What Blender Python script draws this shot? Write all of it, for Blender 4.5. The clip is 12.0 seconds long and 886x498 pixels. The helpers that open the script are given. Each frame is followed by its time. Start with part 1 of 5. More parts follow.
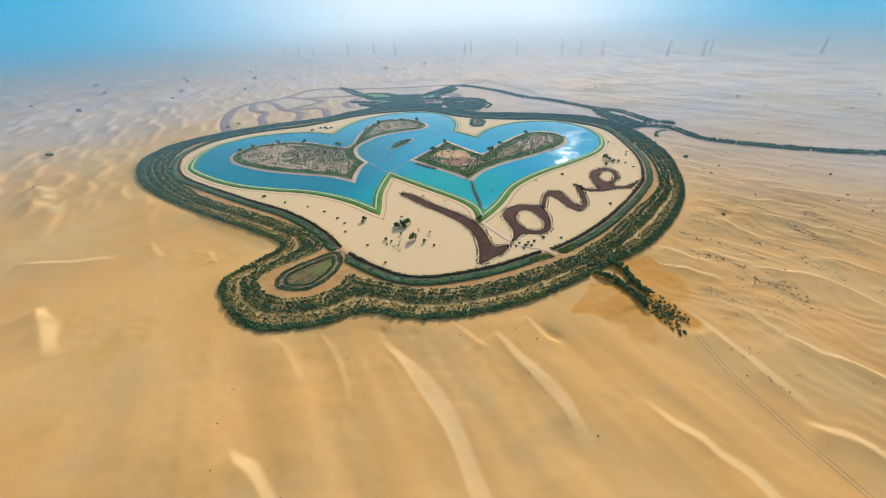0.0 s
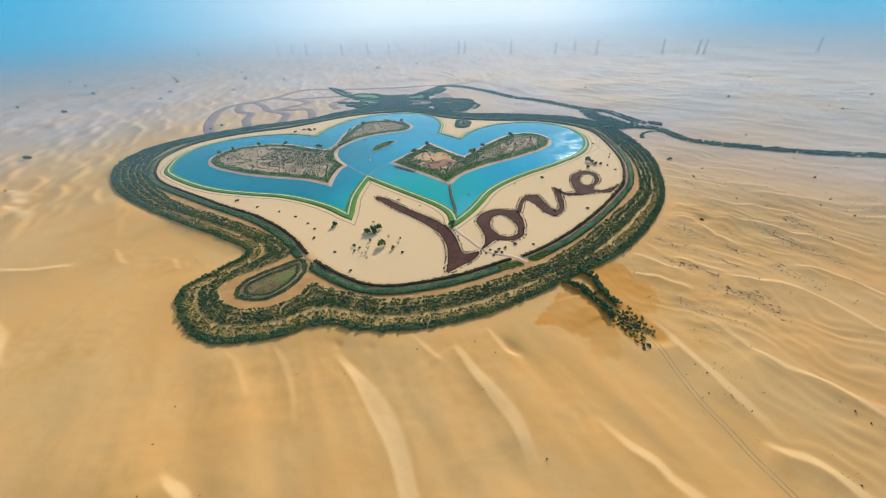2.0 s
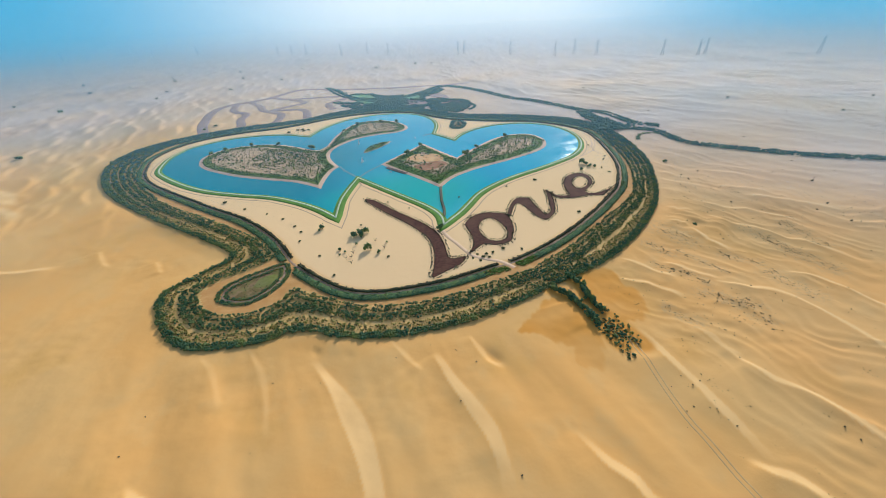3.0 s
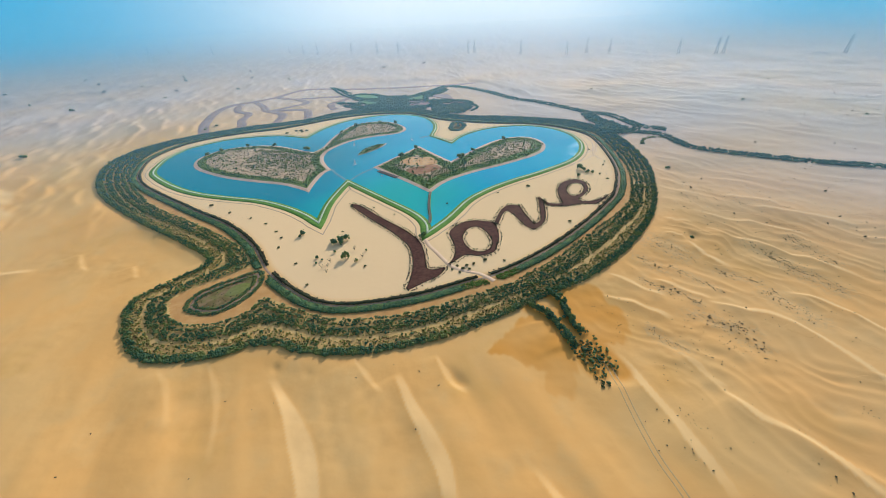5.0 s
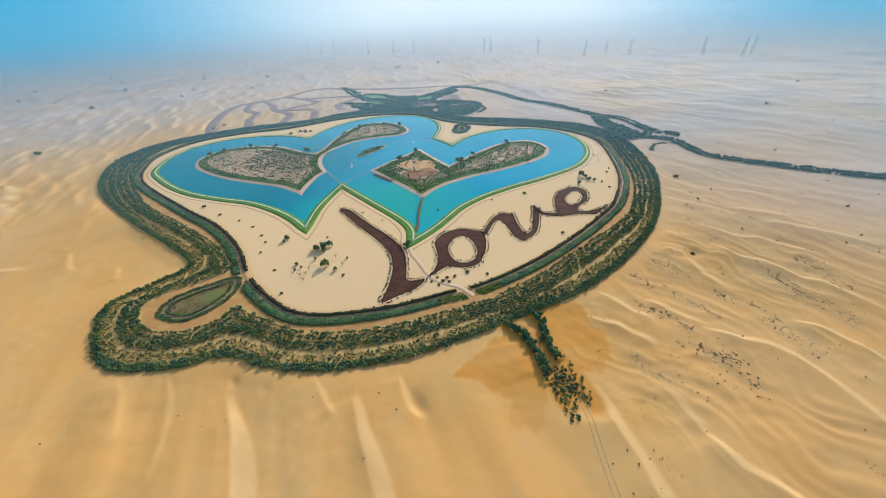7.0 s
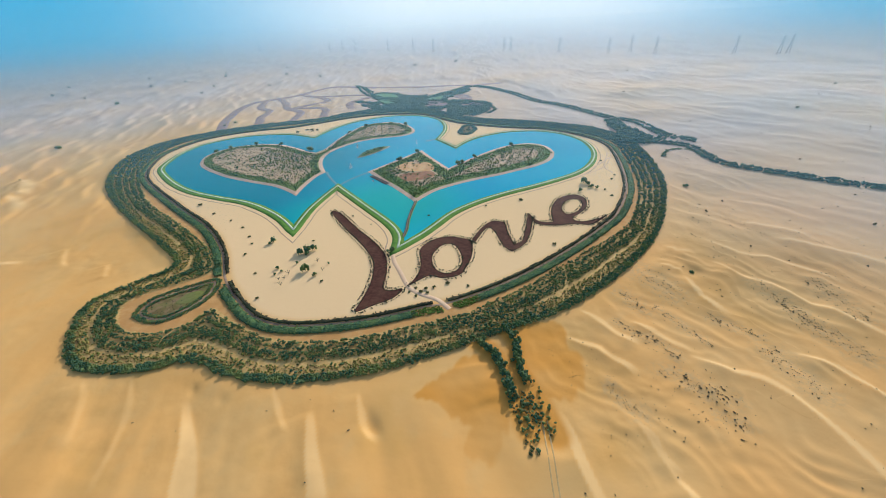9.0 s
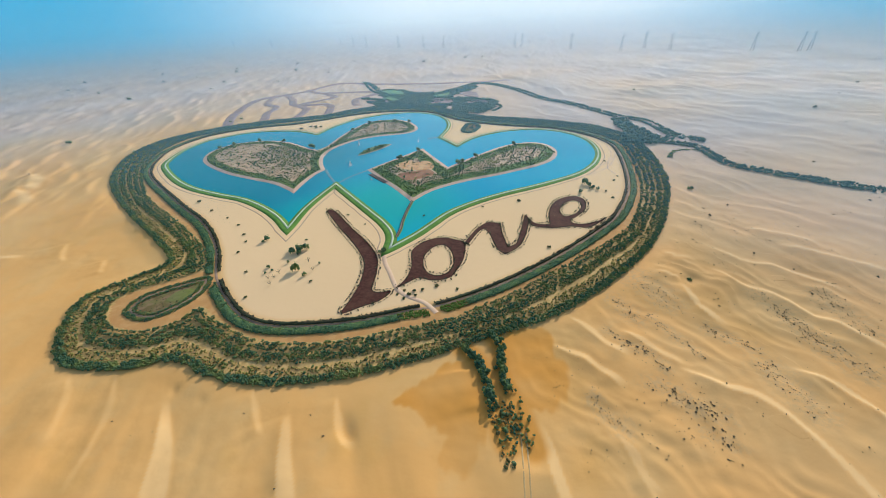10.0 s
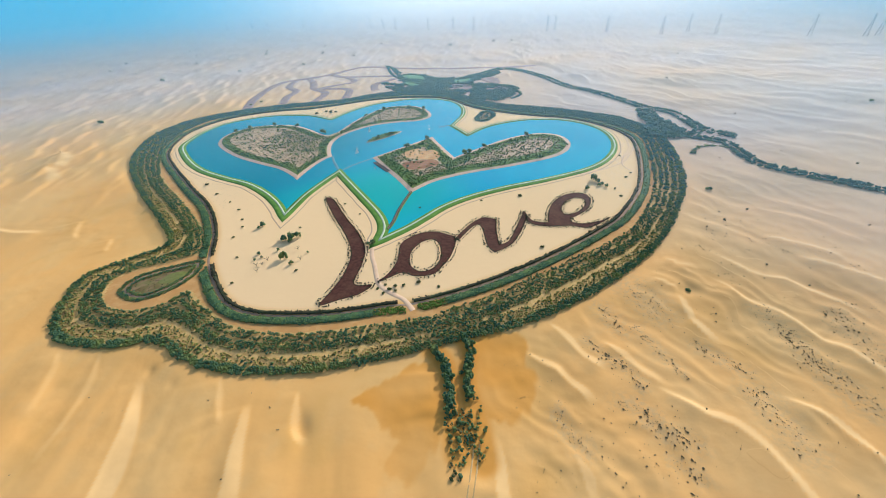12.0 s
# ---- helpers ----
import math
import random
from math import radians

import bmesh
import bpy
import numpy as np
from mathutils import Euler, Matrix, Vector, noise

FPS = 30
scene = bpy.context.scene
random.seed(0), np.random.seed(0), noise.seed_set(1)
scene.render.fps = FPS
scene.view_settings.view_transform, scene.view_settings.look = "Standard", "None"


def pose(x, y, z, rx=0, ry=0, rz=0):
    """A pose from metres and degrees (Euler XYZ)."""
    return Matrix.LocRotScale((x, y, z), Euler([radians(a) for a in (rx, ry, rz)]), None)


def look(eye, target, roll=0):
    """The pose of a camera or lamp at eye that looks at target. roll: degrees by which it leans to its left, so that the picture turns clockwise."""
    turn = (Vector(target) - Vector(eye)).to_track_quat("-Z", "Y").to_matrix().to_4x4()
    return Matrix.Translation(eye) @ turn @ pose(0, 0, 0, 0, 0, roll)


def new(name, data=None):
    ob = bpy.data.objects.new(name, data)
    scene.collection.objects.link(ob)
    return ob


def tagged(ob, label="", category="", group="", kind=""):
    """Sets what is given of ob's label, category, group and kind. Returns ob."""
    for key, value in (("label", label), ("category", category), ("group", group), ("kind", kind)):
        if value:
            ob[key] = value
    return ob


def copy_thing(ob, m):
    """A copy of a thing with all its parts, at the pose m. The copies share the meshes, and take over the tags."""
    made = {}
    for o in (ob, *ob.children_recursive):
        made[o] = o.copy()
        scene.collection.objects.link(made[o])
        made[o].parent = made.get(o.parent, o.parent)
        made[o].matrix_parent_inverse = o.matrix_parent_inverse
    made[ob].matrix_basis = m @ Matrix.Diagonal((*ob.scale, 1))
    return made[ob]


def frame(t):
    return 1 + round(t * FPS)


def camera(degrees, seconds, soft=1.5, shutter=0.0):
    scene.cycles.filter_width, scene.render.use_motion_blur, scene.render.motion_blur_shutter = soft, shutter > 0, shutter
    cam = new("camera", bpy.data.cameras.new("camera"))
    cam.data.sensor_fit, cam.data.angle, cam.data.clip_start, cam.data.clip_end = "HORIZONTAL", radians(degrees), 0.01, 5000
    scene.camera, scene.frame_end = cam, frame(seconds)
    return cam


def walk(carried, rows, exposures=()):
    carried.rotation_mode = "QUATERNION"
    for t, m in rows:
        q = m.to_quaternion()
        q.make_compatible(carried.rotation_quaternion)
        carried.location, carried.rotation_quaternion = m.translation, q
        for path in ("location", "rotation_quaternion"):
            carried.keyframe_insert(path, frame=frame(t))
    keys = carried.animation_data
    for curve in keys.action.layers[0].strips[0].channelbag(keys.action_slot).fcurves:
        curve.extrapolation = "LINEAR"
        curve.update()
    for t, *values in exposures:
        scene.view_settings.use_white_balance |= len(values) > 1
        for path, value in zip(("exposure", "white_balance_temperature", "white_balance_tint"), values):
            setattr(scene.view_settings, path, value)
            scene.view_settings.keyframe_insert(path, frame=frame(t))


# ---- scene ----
cam = camera(100.3, 12.0, soft=0.85)
METRES, EYE, TILT, LEAN, TURN = 200.0, 183.2, 0.0, 0.0, 0.0
ROWS = [
    (0.0, 0.0, 0.0, 0.0, -1.37, -33.24, 2.09),
    (0.5, 0.0328, 0.0113, -0.0003, -1.36, -33.25, 2.12),
    (1.0, 0.0715, 0.0245, -0.0006, -1.36, -33.26, 2.16),
    (1.5, 0.1056, 0.0364, -0.0007, -1.35, -33.3, 2.17),
    (2.0, 0.1432, 0.0529, -0.0008, -1.35, -33.35, 2.18),
    (2.5, 0.1753, 0.0686, -0.0016, -1.24, -33.37, 2.18),
    (3.0, 0.2109, 0.0879, -0.0026, -1.03, -33.39, 2.18),
    (5.0, 0.3559, 0.1698, -0.003, 1.23, -33.48, 2.4),
    (5.5, 0.3901, 0.1897, -0.0037, 1.89, -33.48, 2.46),
    (6.0, 0.429, 0.2126, -0.0038, 2.7, -33.48, 2.51),
    (6.5, 0.4631, 0.2331, -0.004, 3.45, -33.49, 2.55),
    (7.0, 0.5024, 0.2568, -0.0043, 4.34, -33.49, 2.6),
    (9.0, 0.651, 0.3458, -0.0052, 7.96, -33.63, 2.77),
    (9.5, 0.6858, 0.3667, -0.0056, 8.83, -33.77, 2.83),
    (10.0, 0.7253, 0.3905, -0.0056, 9.84, -34.05, 2.89),
    (10.5, 0.7603, 0.4115, -0.0058, 10.82, -34.35, 2.95),
    (11.0, 0.8002, 0.435, -0.0065, 12.05, -34.79, 3.01),
    (11.5, 0.8354, 0.4556, -0.0067, 13.33, -35.28, 3.08),
    (12.0, 0.8751, 0.4792, -0.0073, 14.83, -35.89, 3.17),
]
walk(cam, [(t, pose(0, 0, EYE, TILT, LEAN, TURN) @ pose(METRES * x, METRES * y, METRES * z, 90 + pitch, roll, yaw)) for t, x, y, z, yaw, pitch, roll in ROWS],
     exposures=[(0.0, 0.29, 6150, 10), (5.0, 0.28, 6150, 10), (11.8, 0.28, 6150, 10), (12.0, 0.49, 6150, 10)])

# ---- light, sky, haze ----
SUN_AZ, SUN_EL = 20.0, 23.0
world = bpy.data.worlds.new("world")
scene.world = world
world.use_nodes = True
wn = world.node_tree
bg = wn.nodes["Background"]
sky = wn.nodes.new("ShaderNodeTexSky")
sky.sky_type, sky.sun_disc = "NISHITA", False
sky.sun_elevation, sky.sun_rotation = radians(SUN_EL), radians(SUN_AZ)
sky.dust_density, sky.air_density, sky.ozone_density = 2.0, 1.2, 2.0
wn.links.new(sky.outputs[0], bg.inputs[0])
bg.inputs[1].default_value = 0.15
sun_data = bpy.data.lights.new("sun", "SUN")
sun_data.energy, sun_data.angle, sun_data.color = 3.4, radians(1.2), (1.0, 0.95, 0.87)
sun = new("sun", sun_data)
sun.matrix_basis = look((0, 0, 0), (-math.sin(radians(SUN_AZ)) * math.cos(radians(SUN_EL)), -math.cos(radians(SUN_AZ)) * math.cos(radians(SUN_EL)), -math.sin(radians(SUN_EL))))


# ---- numbers: curves, distances, noise ----
def spline(pts, step=6.0, closed=False):
    """A Catmull-Rom curve through the control points (any number of columns), as an array."""
    p = np.array(pts, float)
    n = len(p)
    out = []
    for i in range(n if closed else n - 1):
        if closed:
            a, b, c, d = p[i - 1], p[i], p[(i + 1) % n], p[(i + 2) % n]
        else:
            a, b, c, d = p[max(i - 1, 0)], p[i], p[i + 1], p[min(i + 2, n - 1)]
        k = max(2, int(np.hypot(*(c - b)[:2]) / step))
        for s in np.arange(k) / k:
            out.append(0.5 * (2 * b + (c - a) * s + (2 * a - 5 * b + 4 * c - d) * s * s + (3 * b - a - 3 * c + d) * s ** 3))
    if not closed:
        out.append(p[-1])
    return np.array(out)


def chain(*parts, step=6.0):
    """Several open curves end to end, with sharp corners between them, as one closed outline."""
    return np.concatenate([spline(q, step)[:-1] for q in parts])


def ccw(p):
    x, y = p[:, 0], p[:, 1]
    area = np.sum(x * np.roll(y, -1) - y * np.roll(x, -1))
    return p if area > 0 else p[::-1]


def inside(q, poly):
    res = np.zeros(len(q), bool)
    for a, b in zip(poly, np.roll(poly, -1, 0)):
        if a[1] == b[1]:
            continue
        hit = ((a[1] > q[:, 1]) != (b[1] > q[:, 1])) & (q[:, 0] < (b[0] - a[0]) * (q[:, 1] - a[1]) / (b[1] - a[1]) + a[0])
        res ^= hit
    return res


def near_line(q, line, closed=True, reach=70.0):
    """Distance of each point to the line (no further than reach), with the sign of its left side, and how far along it lies (0 to 1)."""
    order = np.argsort(q[:, 1], kind="stable")
    p = q[order]
    best, side, along = np.full(len(p), reach), np.zeros(len(p)), np.zeros(len(p))
    ends = np.roll(line, -1, 0) if closed else line[1:]
    total = len(ends)
    for i, (a, b) in enumerate(zip(line, ends)):
        lo, hi = np.searchsorted(p[:, 1], (min(a[1], b[1]) - reach, max(a[1], b[1]) + reach))
        part_ = p[lo:hi]
        near = np.where(np.abs(part_[:, 0] - (a[0] + b[0]) / 2) < abs(a[0] - b[0]) / 2 + reach)[0]
        if not len(near):
            continue
        d = (b - a)[:2]
        r = part_[near] - a[:2]
        s = np.clip((r @ d) / max(d @ d, 1e-9), 0, 1)
        w = r - s[:, None] * d
        dist = np.hypot(w[:, 0], w[:, 1])
        near += lo
        m = dist < best[near]
        k = near[m]
        best[k], along[k] = dist[m], (i + s[m]) / total
        side[k] = np.sign(d[0] * r[m, 1] - d[1] * r[m, 0])
    back = np.empty_like(order)
    back[order] = np.arange(len(order))
    return best[back], side[back], along[back]


def depth_in(q, poly):
    """Distance to the outline: positive inside, negative outside."""
    out = np.full(len(q), -70.0)
    lo, hi = poly.min(0) - 70, poly.max(0) + 70
    m = np.all((q > lo) & (q < hi), 1)
    d, _, _ = near_line(q[m], poly)
    out[m] = np.where(inside(q[m], poly), d, -d)
    return out


def hashed(ix, iy, seed):
    h = (ix.astype(np.int64) * 374761393 + iy.astype(np.int64) * 668265263 + seed * 974711) & 0x7FFFFFFF
    h = ((h ^ (h >> 13)) * 1274126177) & 0x7FFFFFFF
    return ((h ^ (h >> 16)) & 0xFFFF) / 65535.0


def ripple(x, y, seed=0):
    """Smooth noise, about -1 to 1, one bump a unit."""
    ix, iy = np.floor(x), np.floor(y)
    fx, fy = x - ix, y - iy

    def corner(dx, dy):
        a = hashed(ix + dx, iy + dy, seed) * 2 * np.pi
        return np.cos(a) * (fx - dx) + np.sin(a) * (fy - dy)
    u, v = fx ** 3 * (fx * (6 * fx - 15) + 10), fy ** 3 * (fy * (6 * fy - 15) + 10)
    top = corner(0, 0) * (1 - u) + corner(1, 0) * u
    low = corner(0, 1) * (1 - u) + corner(1, 1) * u
    return 1.5 * (top * (1 - v) + low * v)


def smooth(e0, e1, x):
    s = np.clip((x - e0) / (e1 - e0), 0, 1)
    return s * s * (3 - 2 * s)


# ---- the plan: outlines in metres ----
RING_OUT = ccw(spline([(-455, 551), (-462, 625), (-424, 688), (-339, 747), (-234, 789), (-192, 828), (-143, 858), (-76, 875), (10, 832), (85, 780), (153, 763), (199, 749), (242, 733), (283, 708), (322, 644), (321, 510),
                       (284, 396), (238, 325), (185, 272), (138, 244), (83, 213), (46, 198), (6, 190), (-28, 191), (-59, 199), (-90, 188), (-131, 186), (-160, 205), (-184, 244), (-166, 274), (-153, 298),
                       (-187, 323), (-303, 394), (-391, 462)], 6, True))
RING_IN = ccw(spline([(-388, 520), (-419, 600), (-406, 660), (-322, 724), (-225, 768), (-178, 803), (-124, 827), (-62, 834), (0, 806), (56, 764), (115, 738), (160, 724), (205, 717), (248, 694), (289, 648), (298, 600), (289, 490),
                      (257, 396), (207, 341), (183, 318), (160, 296), (139, 279), (118, 263), (96, 252), (73, 243), (30, 227), (-14, 223), (-58, 238), (-80, 248), (-84, 234), (-101, 221), (-129, 221), (-147, 234), (-151, 254), (-117, 283), (-109, 298),
                      (-145, 330), (-212, 373), (-300, 428)], 6, True))
HEDGE = ccw(spline([(-349, 488), (-392, 552), (-403, 599), (-391, 652), (-357, 687), (-312, 711), (-261, 728), (-217, 755), (-173, 788), (-122, 811), (-66, 818), (-16, 808), (48, 752), (110, 725), (156, 713), (199, 705),
                    (239, 682), (273, 643), (283, 595), (273, 493), (249, 424), (222, 385), (178, 336), (139, 301), (101, 275), (80, 267), (48, 253), (17, 244), (-12, 240), (-35, 244), (-58, 258), (-89, 285), (-120, 325),
                    (-167, 367), (-239, 412)], 6, True))
LAKE = ccw(chain(
    [(-67, 471), (-72, 440), (-75, 405), (-72, 364)],
    [(-72, 364), (-95, 385), (-125, 405), (-161, 422), (-204, 433), (-249, 447), (-290, 468), (-334, 499), (-361, 525), (-375, 561), (-380, 588), (-376, 627), (-360, 650), (-330, 675), (-288, 688), (-237, 689), (-188, 671)],
    [(-188, 671), (-178, 712), (-163, 746), (-140, 776), (-97, 804), (-50, 811), (-12, 801), (15, 776), (31, 740), (36, 702), (31, 656)],
    [(31, 656), (64, 617)],
    [(64, 617), (77, 644), (99, 670), (132, 691), (165, 699), (199, 697), (231, 679), (252, 650), (260, 617), (259, 586), (250, 556), (237, 533), (221, 515), (199, 498), (170, 478), (141, 460), (114, 440), (94, 421), (81, 404), (70, 383), (59, 363), (42, 339)],
    [(42, 339), (40, 355), (33, 370), (21, 385), (7, 399), (-24, 429), (-67, 471)], step=4))
ISLE_A = ccw(chain(
    [(-108, 442), (-123, 452), (-151, 467), (-195, 480), (-238, 495), (-280, 517), (-306, 536), (-320, 556), (-326, 577), (-322, 598), (-310, 617), (-288, 629), (-255, 635), (-222, 629), (-190, 613), (-165, 598), (-148, 592)],
    [(-148, 592), (-142, 612), (-141, 645), (-138, 680), (-131, 714), (-120, 742), (-98, 758), (-68, 760), (-41, 744), (-21, 716), (-17, 694), (-31, 675), (-68, 662), (-96, 646), (-115, 622), (-127, 594), (-126, 565), (-116, 539), (-101, 515)],
    [(-101, 515), (-107, 500), (-109, 472), (-108, 442)], step=4))
ISLE_B = ccw(chain([(-43, 518), (14, 603)], [(14, 603), (38, 568), (64, 532)],
                   [(64, 532), (78, 552), (97, 577), (117, 602), (139, 622), (162, 633), (184, 632), (199, 619), (206, 597), (203, 574), (194, 557), (177, 540), (158, 527), (133, 511), (104, 495), (78, 478), (56, 458), (40, 430)],
                   [(40, 430), (12, 461), (-13, 486), (-43, 518)], step=4))
ISLET = ccw(spline([(-75, 570), (-74, 588), (-66, 606), (-54, 618), (-40, 622), (-48, 602), (-60, 584)], 3, True))
LOOP = ccw(spline([(-134, 234), (-137, 253), (-120, 270), (-97, 283), (-88, 264), (-95, 242), (-110, 229)], 3, True))
RIVER = spline([(-258, 1124), (-185, 1000), (-94, 955), (-20, 985), (14, 1040), (48, 1088), (80, 1080), (111, 1052), (152, 1002), (199, 918), (250, 869), (292, 812), (321, 772), (356, 743), (367, 705), (376, 671), (392, 654), (408, 643)], 8)
LOWER_RIVER = spline([(331, 651), (355, 637), (378, 627), (390, 617), (394, 596), (398, 570), (408, 549), (452, 521), (521, 486), (590, 463), (700, 440), (900, 410)], 8)
BRANCH = spline([(306, 755), (325, 744), (328, 713), (333, 682), (348, 669), (354, 651), (369, 656), (374, 685), (365, 705)], 5)
CHANNEL = spline([(-170, 972), (-40, 905), (39, 925), (110, 858), (99, 818)], 6)
SPUR_L = spline([(122, 233), (132, 224), (138, 209), (143, 196), (147, 186), (151, 177)], 3)
SPUR_R = spline([(139, 246), (145, 236), (146, 221), (150, 208), (156, 195), (160, 184), (163, 176)], 3)
TRACKS = [spline(p, 14) for p in (
    [(-395, 712), (-440, 800), (-470, 935), (-396, 1020), (-340, 1130), (-206, 1108), (44, 1110), (130, 1130)],
    [(-450, 985), (-425, 900), (-380, 864), (-370, 810), (-352, 775), (-345, 755)],
    [(-420, 985), (-375, 930), (-350, 886), (-300, 850), (-287, 800), (-286, 774)],
    [(-190, 870), (-215, 930), (-190, 1011), (-334, 1006), (-393, 1050)],
    [(-330, 1006), (-280, 950), (-330, 890), (-260, 880), (-237, 830), (-228, 799)])]

# crest lines of the large dunes: points from the windward head on, height, width of the steep side, width of the gentle side
RIDGES = [
    ([(-46, 175), (-34, 160), (-27, 150), (-18, 134), (-9, 119), (-2, 105), (3, 91), (7, 76), (11, 58), (14, 30)], 2.1, 10.5, 30),
    ([(31, 175), (35, 167), (41, 153), (47, 142), (53, 130), (58, 121), (61, 112), (63, 102), (64, 88)], 1.6, 8, 26),
    ([(55, 190), (59, 179), (63, 171), (69, 165), (76, 162)], 0.9, 4, 12),
    ([(3, 189), (9, 180), (15, 172), (20, 167), (25, 161)], 0.7, 3, 22),
    ([(-94, 190), (-85, 180), (-66, 150), (-55, 120)], 0.5, 3.5, 26),
    ([(-119, 181), (-101, 161), (-88, 140)], 0.5, 3.5, 24),
    ([(-113, 103), (-106, 96), (-98, 91), (-88, 81), (-80, 68), (-74, 50)], 1.7, 6, 22),
    ([(102, 122), (109, 110), (113, 103), (121, 96), (124, 89), (130, 82), (133, 75), (135, 60), (138, 40)], 1.7, 6.5, 22),
    ([(164, 191), (168, 179), (170, 166), (174, 154), (177, 145), (178, 135), (181, 124), (184, 114), (187, 100)], 1.8, 6.5, 18),
    ([(129, 221), (133, 209), (140, 193)], 1.4, 7, 30),
    ([(177, 104), (184, 97), (191, 94), (196, 88), (200, 78), (205, 62), (210, 44)], 2.2, 7, 18),
    ([(-318, 224), (-303, 208), (-288, 194), (-275, 180), (-262, 166)], 2.6, 9, 36),
    ([(-288, 317), (-274, 300), (-258, 288)], 0.9, 3, 26),
    ([(-221, 297), (-213, 286), (-204, 276)], 0.8, 2.6, 22),
    ([(-385, 282), (-336, 283), (-305, 290)], 1.5, 6, 26),
    ([(-545, 476), (-515, 450), (-485, 421)], 3.6, 15, 34),
    ([(-500, 420), (-462, 400), (-440, 380)], 2.5, 12, 30),
    ([(210, 166), (214, 158), (217, 150), (220, 144), (228, 139), (235, 133), (240, 124), (246, 110), (252, 92)], 1.9, 5.5, 22),
    ([(203, 190), (207, 178), (210, 168), (214, 160)], 1.0, 5, 14),
    ([(245, 235), (255, 230), (266, 223), (277, 220), (285, 212), (290, 204), (293, 197), (297, 185), (300, 172), (305, 152)], 2.0, 5.5, 22),
    ([(306, 243), (315, 239), (321, 234), (326, 226), (332, 218), (336, 206), (342, 190), (350, 172)], 2.1, 5.5, 22),
    ([(299, 334), (306, 326), (310, 316), (318, 311), (328, 307), (335, 297), (342, 287), (352, 283), (357, 274), (364, 265), (376, 250)], 2.1, 5.5, 22),
    ([(259, 328), (267, 321), (274, 320)], 1.0, 4, 12),
    ([(273, 314), (272, 302), (274, 291), (278, 282), (286, 270)], 1.7, 6, 16),
    ([(306, 369), (316, 356), (324, 347), (334, 343), (345, 342), (353, 334), (364, 327), (380, 312)], 1.9, 5.5, 22),
    ([(271, 354), (280, 346), (292, 346)], 1.1, 5, 16),
    ([(362, 372), (378, 365), (390, 360), (400, 354), (414, 346), (430, 330)], 1.9, 5.5, 22),
    ([(177, 244), (185, 238), (194, 234), (200, 228), (207, 222), (214, 214)], 1.5, 5, 14),
    ([(188, 271), (197, 261), (205, 251), (213, 244), (223, 239)], 1.5, 5, 14),
    ([(220, 262), (231, 252), (240, 243), (250, 237)], 1.2, 5, 14),
    ([(350, 400), (366, 392), (380, 388), (396, 376)], 1.8, 5.5, 22),
]
# strips of scrub along the hollows: from, to, half width
STRIPS = np.array([(240, 321, 256, 295, 8), (221, 291, 231, 275, 4), (212, 260, 227, 246, 2), (243, 275, 260, 248, 2), (274, 270, 294, 255, 3), (230, 249, 238, 234, 2.5), (327, 287, 335, 263, 6), (319, 306, 330, 275, 5),
                   (195, 208, 207, 192, 3), (228, 222, 243, 216, 3), (250, 213, 253, 203, 2), (248, 196, 256, 191, 2), (295, 242, 303, 217, 6), (331, 271, 344, 246, 6), (360, 312, 365, 279, 7), (239, 213, 257, 206, 3)])
# wind-scoured hollows: x, y, length, width, depth
HOLLOWS = [(69, 171, 9, 4.5, 1.7), (281, 320, 6, 5, 1.6), (-22, 178, 5, 3, 0.5), (-44, 182, 4, 2.5, 0.8), (-90, 184, 5, 3, 0.7)]


def crescents(q, seed, across, along, high, steep, gentle, normal=(0.72, 0.69)):
    """Scattered crescent dunes with a sharp crest: the steep side faces the normal."""
    x, y = q[:, 0], q[:, 1]
    x, y = x + 9 * ripple(x / 48, y / 48, seed), y + 9 * ripple(x / 48, y / 48, seed + 1)
    u, v = x * normal[0] + y * normal[1], x * normal[1] - y * normal[0]
    iu, iv = np.floor(u / across), np.floor(v / along)
    out = np.zeros(len(q))
    for a in (-1, 0, 1):
        for b in (-1, 0, 1):
            cu, cv = iu + a, iv + b
            size = 0.45 + 0.75 * hashed(cu, cv, seed + 2)
            du = u - (cu + 0.15 + 0.7 * hashed(cu, cv, seed + 3)) * across
            dv = v - (cv + 0.1 + 0.8 * hashed(cu, cv, seed + 4)) * along
            half = 0.62 * along * size
            w = dv / half
            du = du + 0.30 * half * w * w * (2 * hashed(cu, cv, seed + 5) - 0.4) + 0.18 * half * w
            body = np.clip(1 - w * w, 0, 1)
            side = np.where(du > 0, np.clip(1 - du / (steep * size * (0.35 + 0.65 * body)), 0, 1), np.clip(1 + du / (gentle * size), 0, 1) ** 1.6)
            out = np.maximum(out, high * size * body ** 0.8 * side * (hashed(cu, cv, seed + 6) < 0.85))
    return out


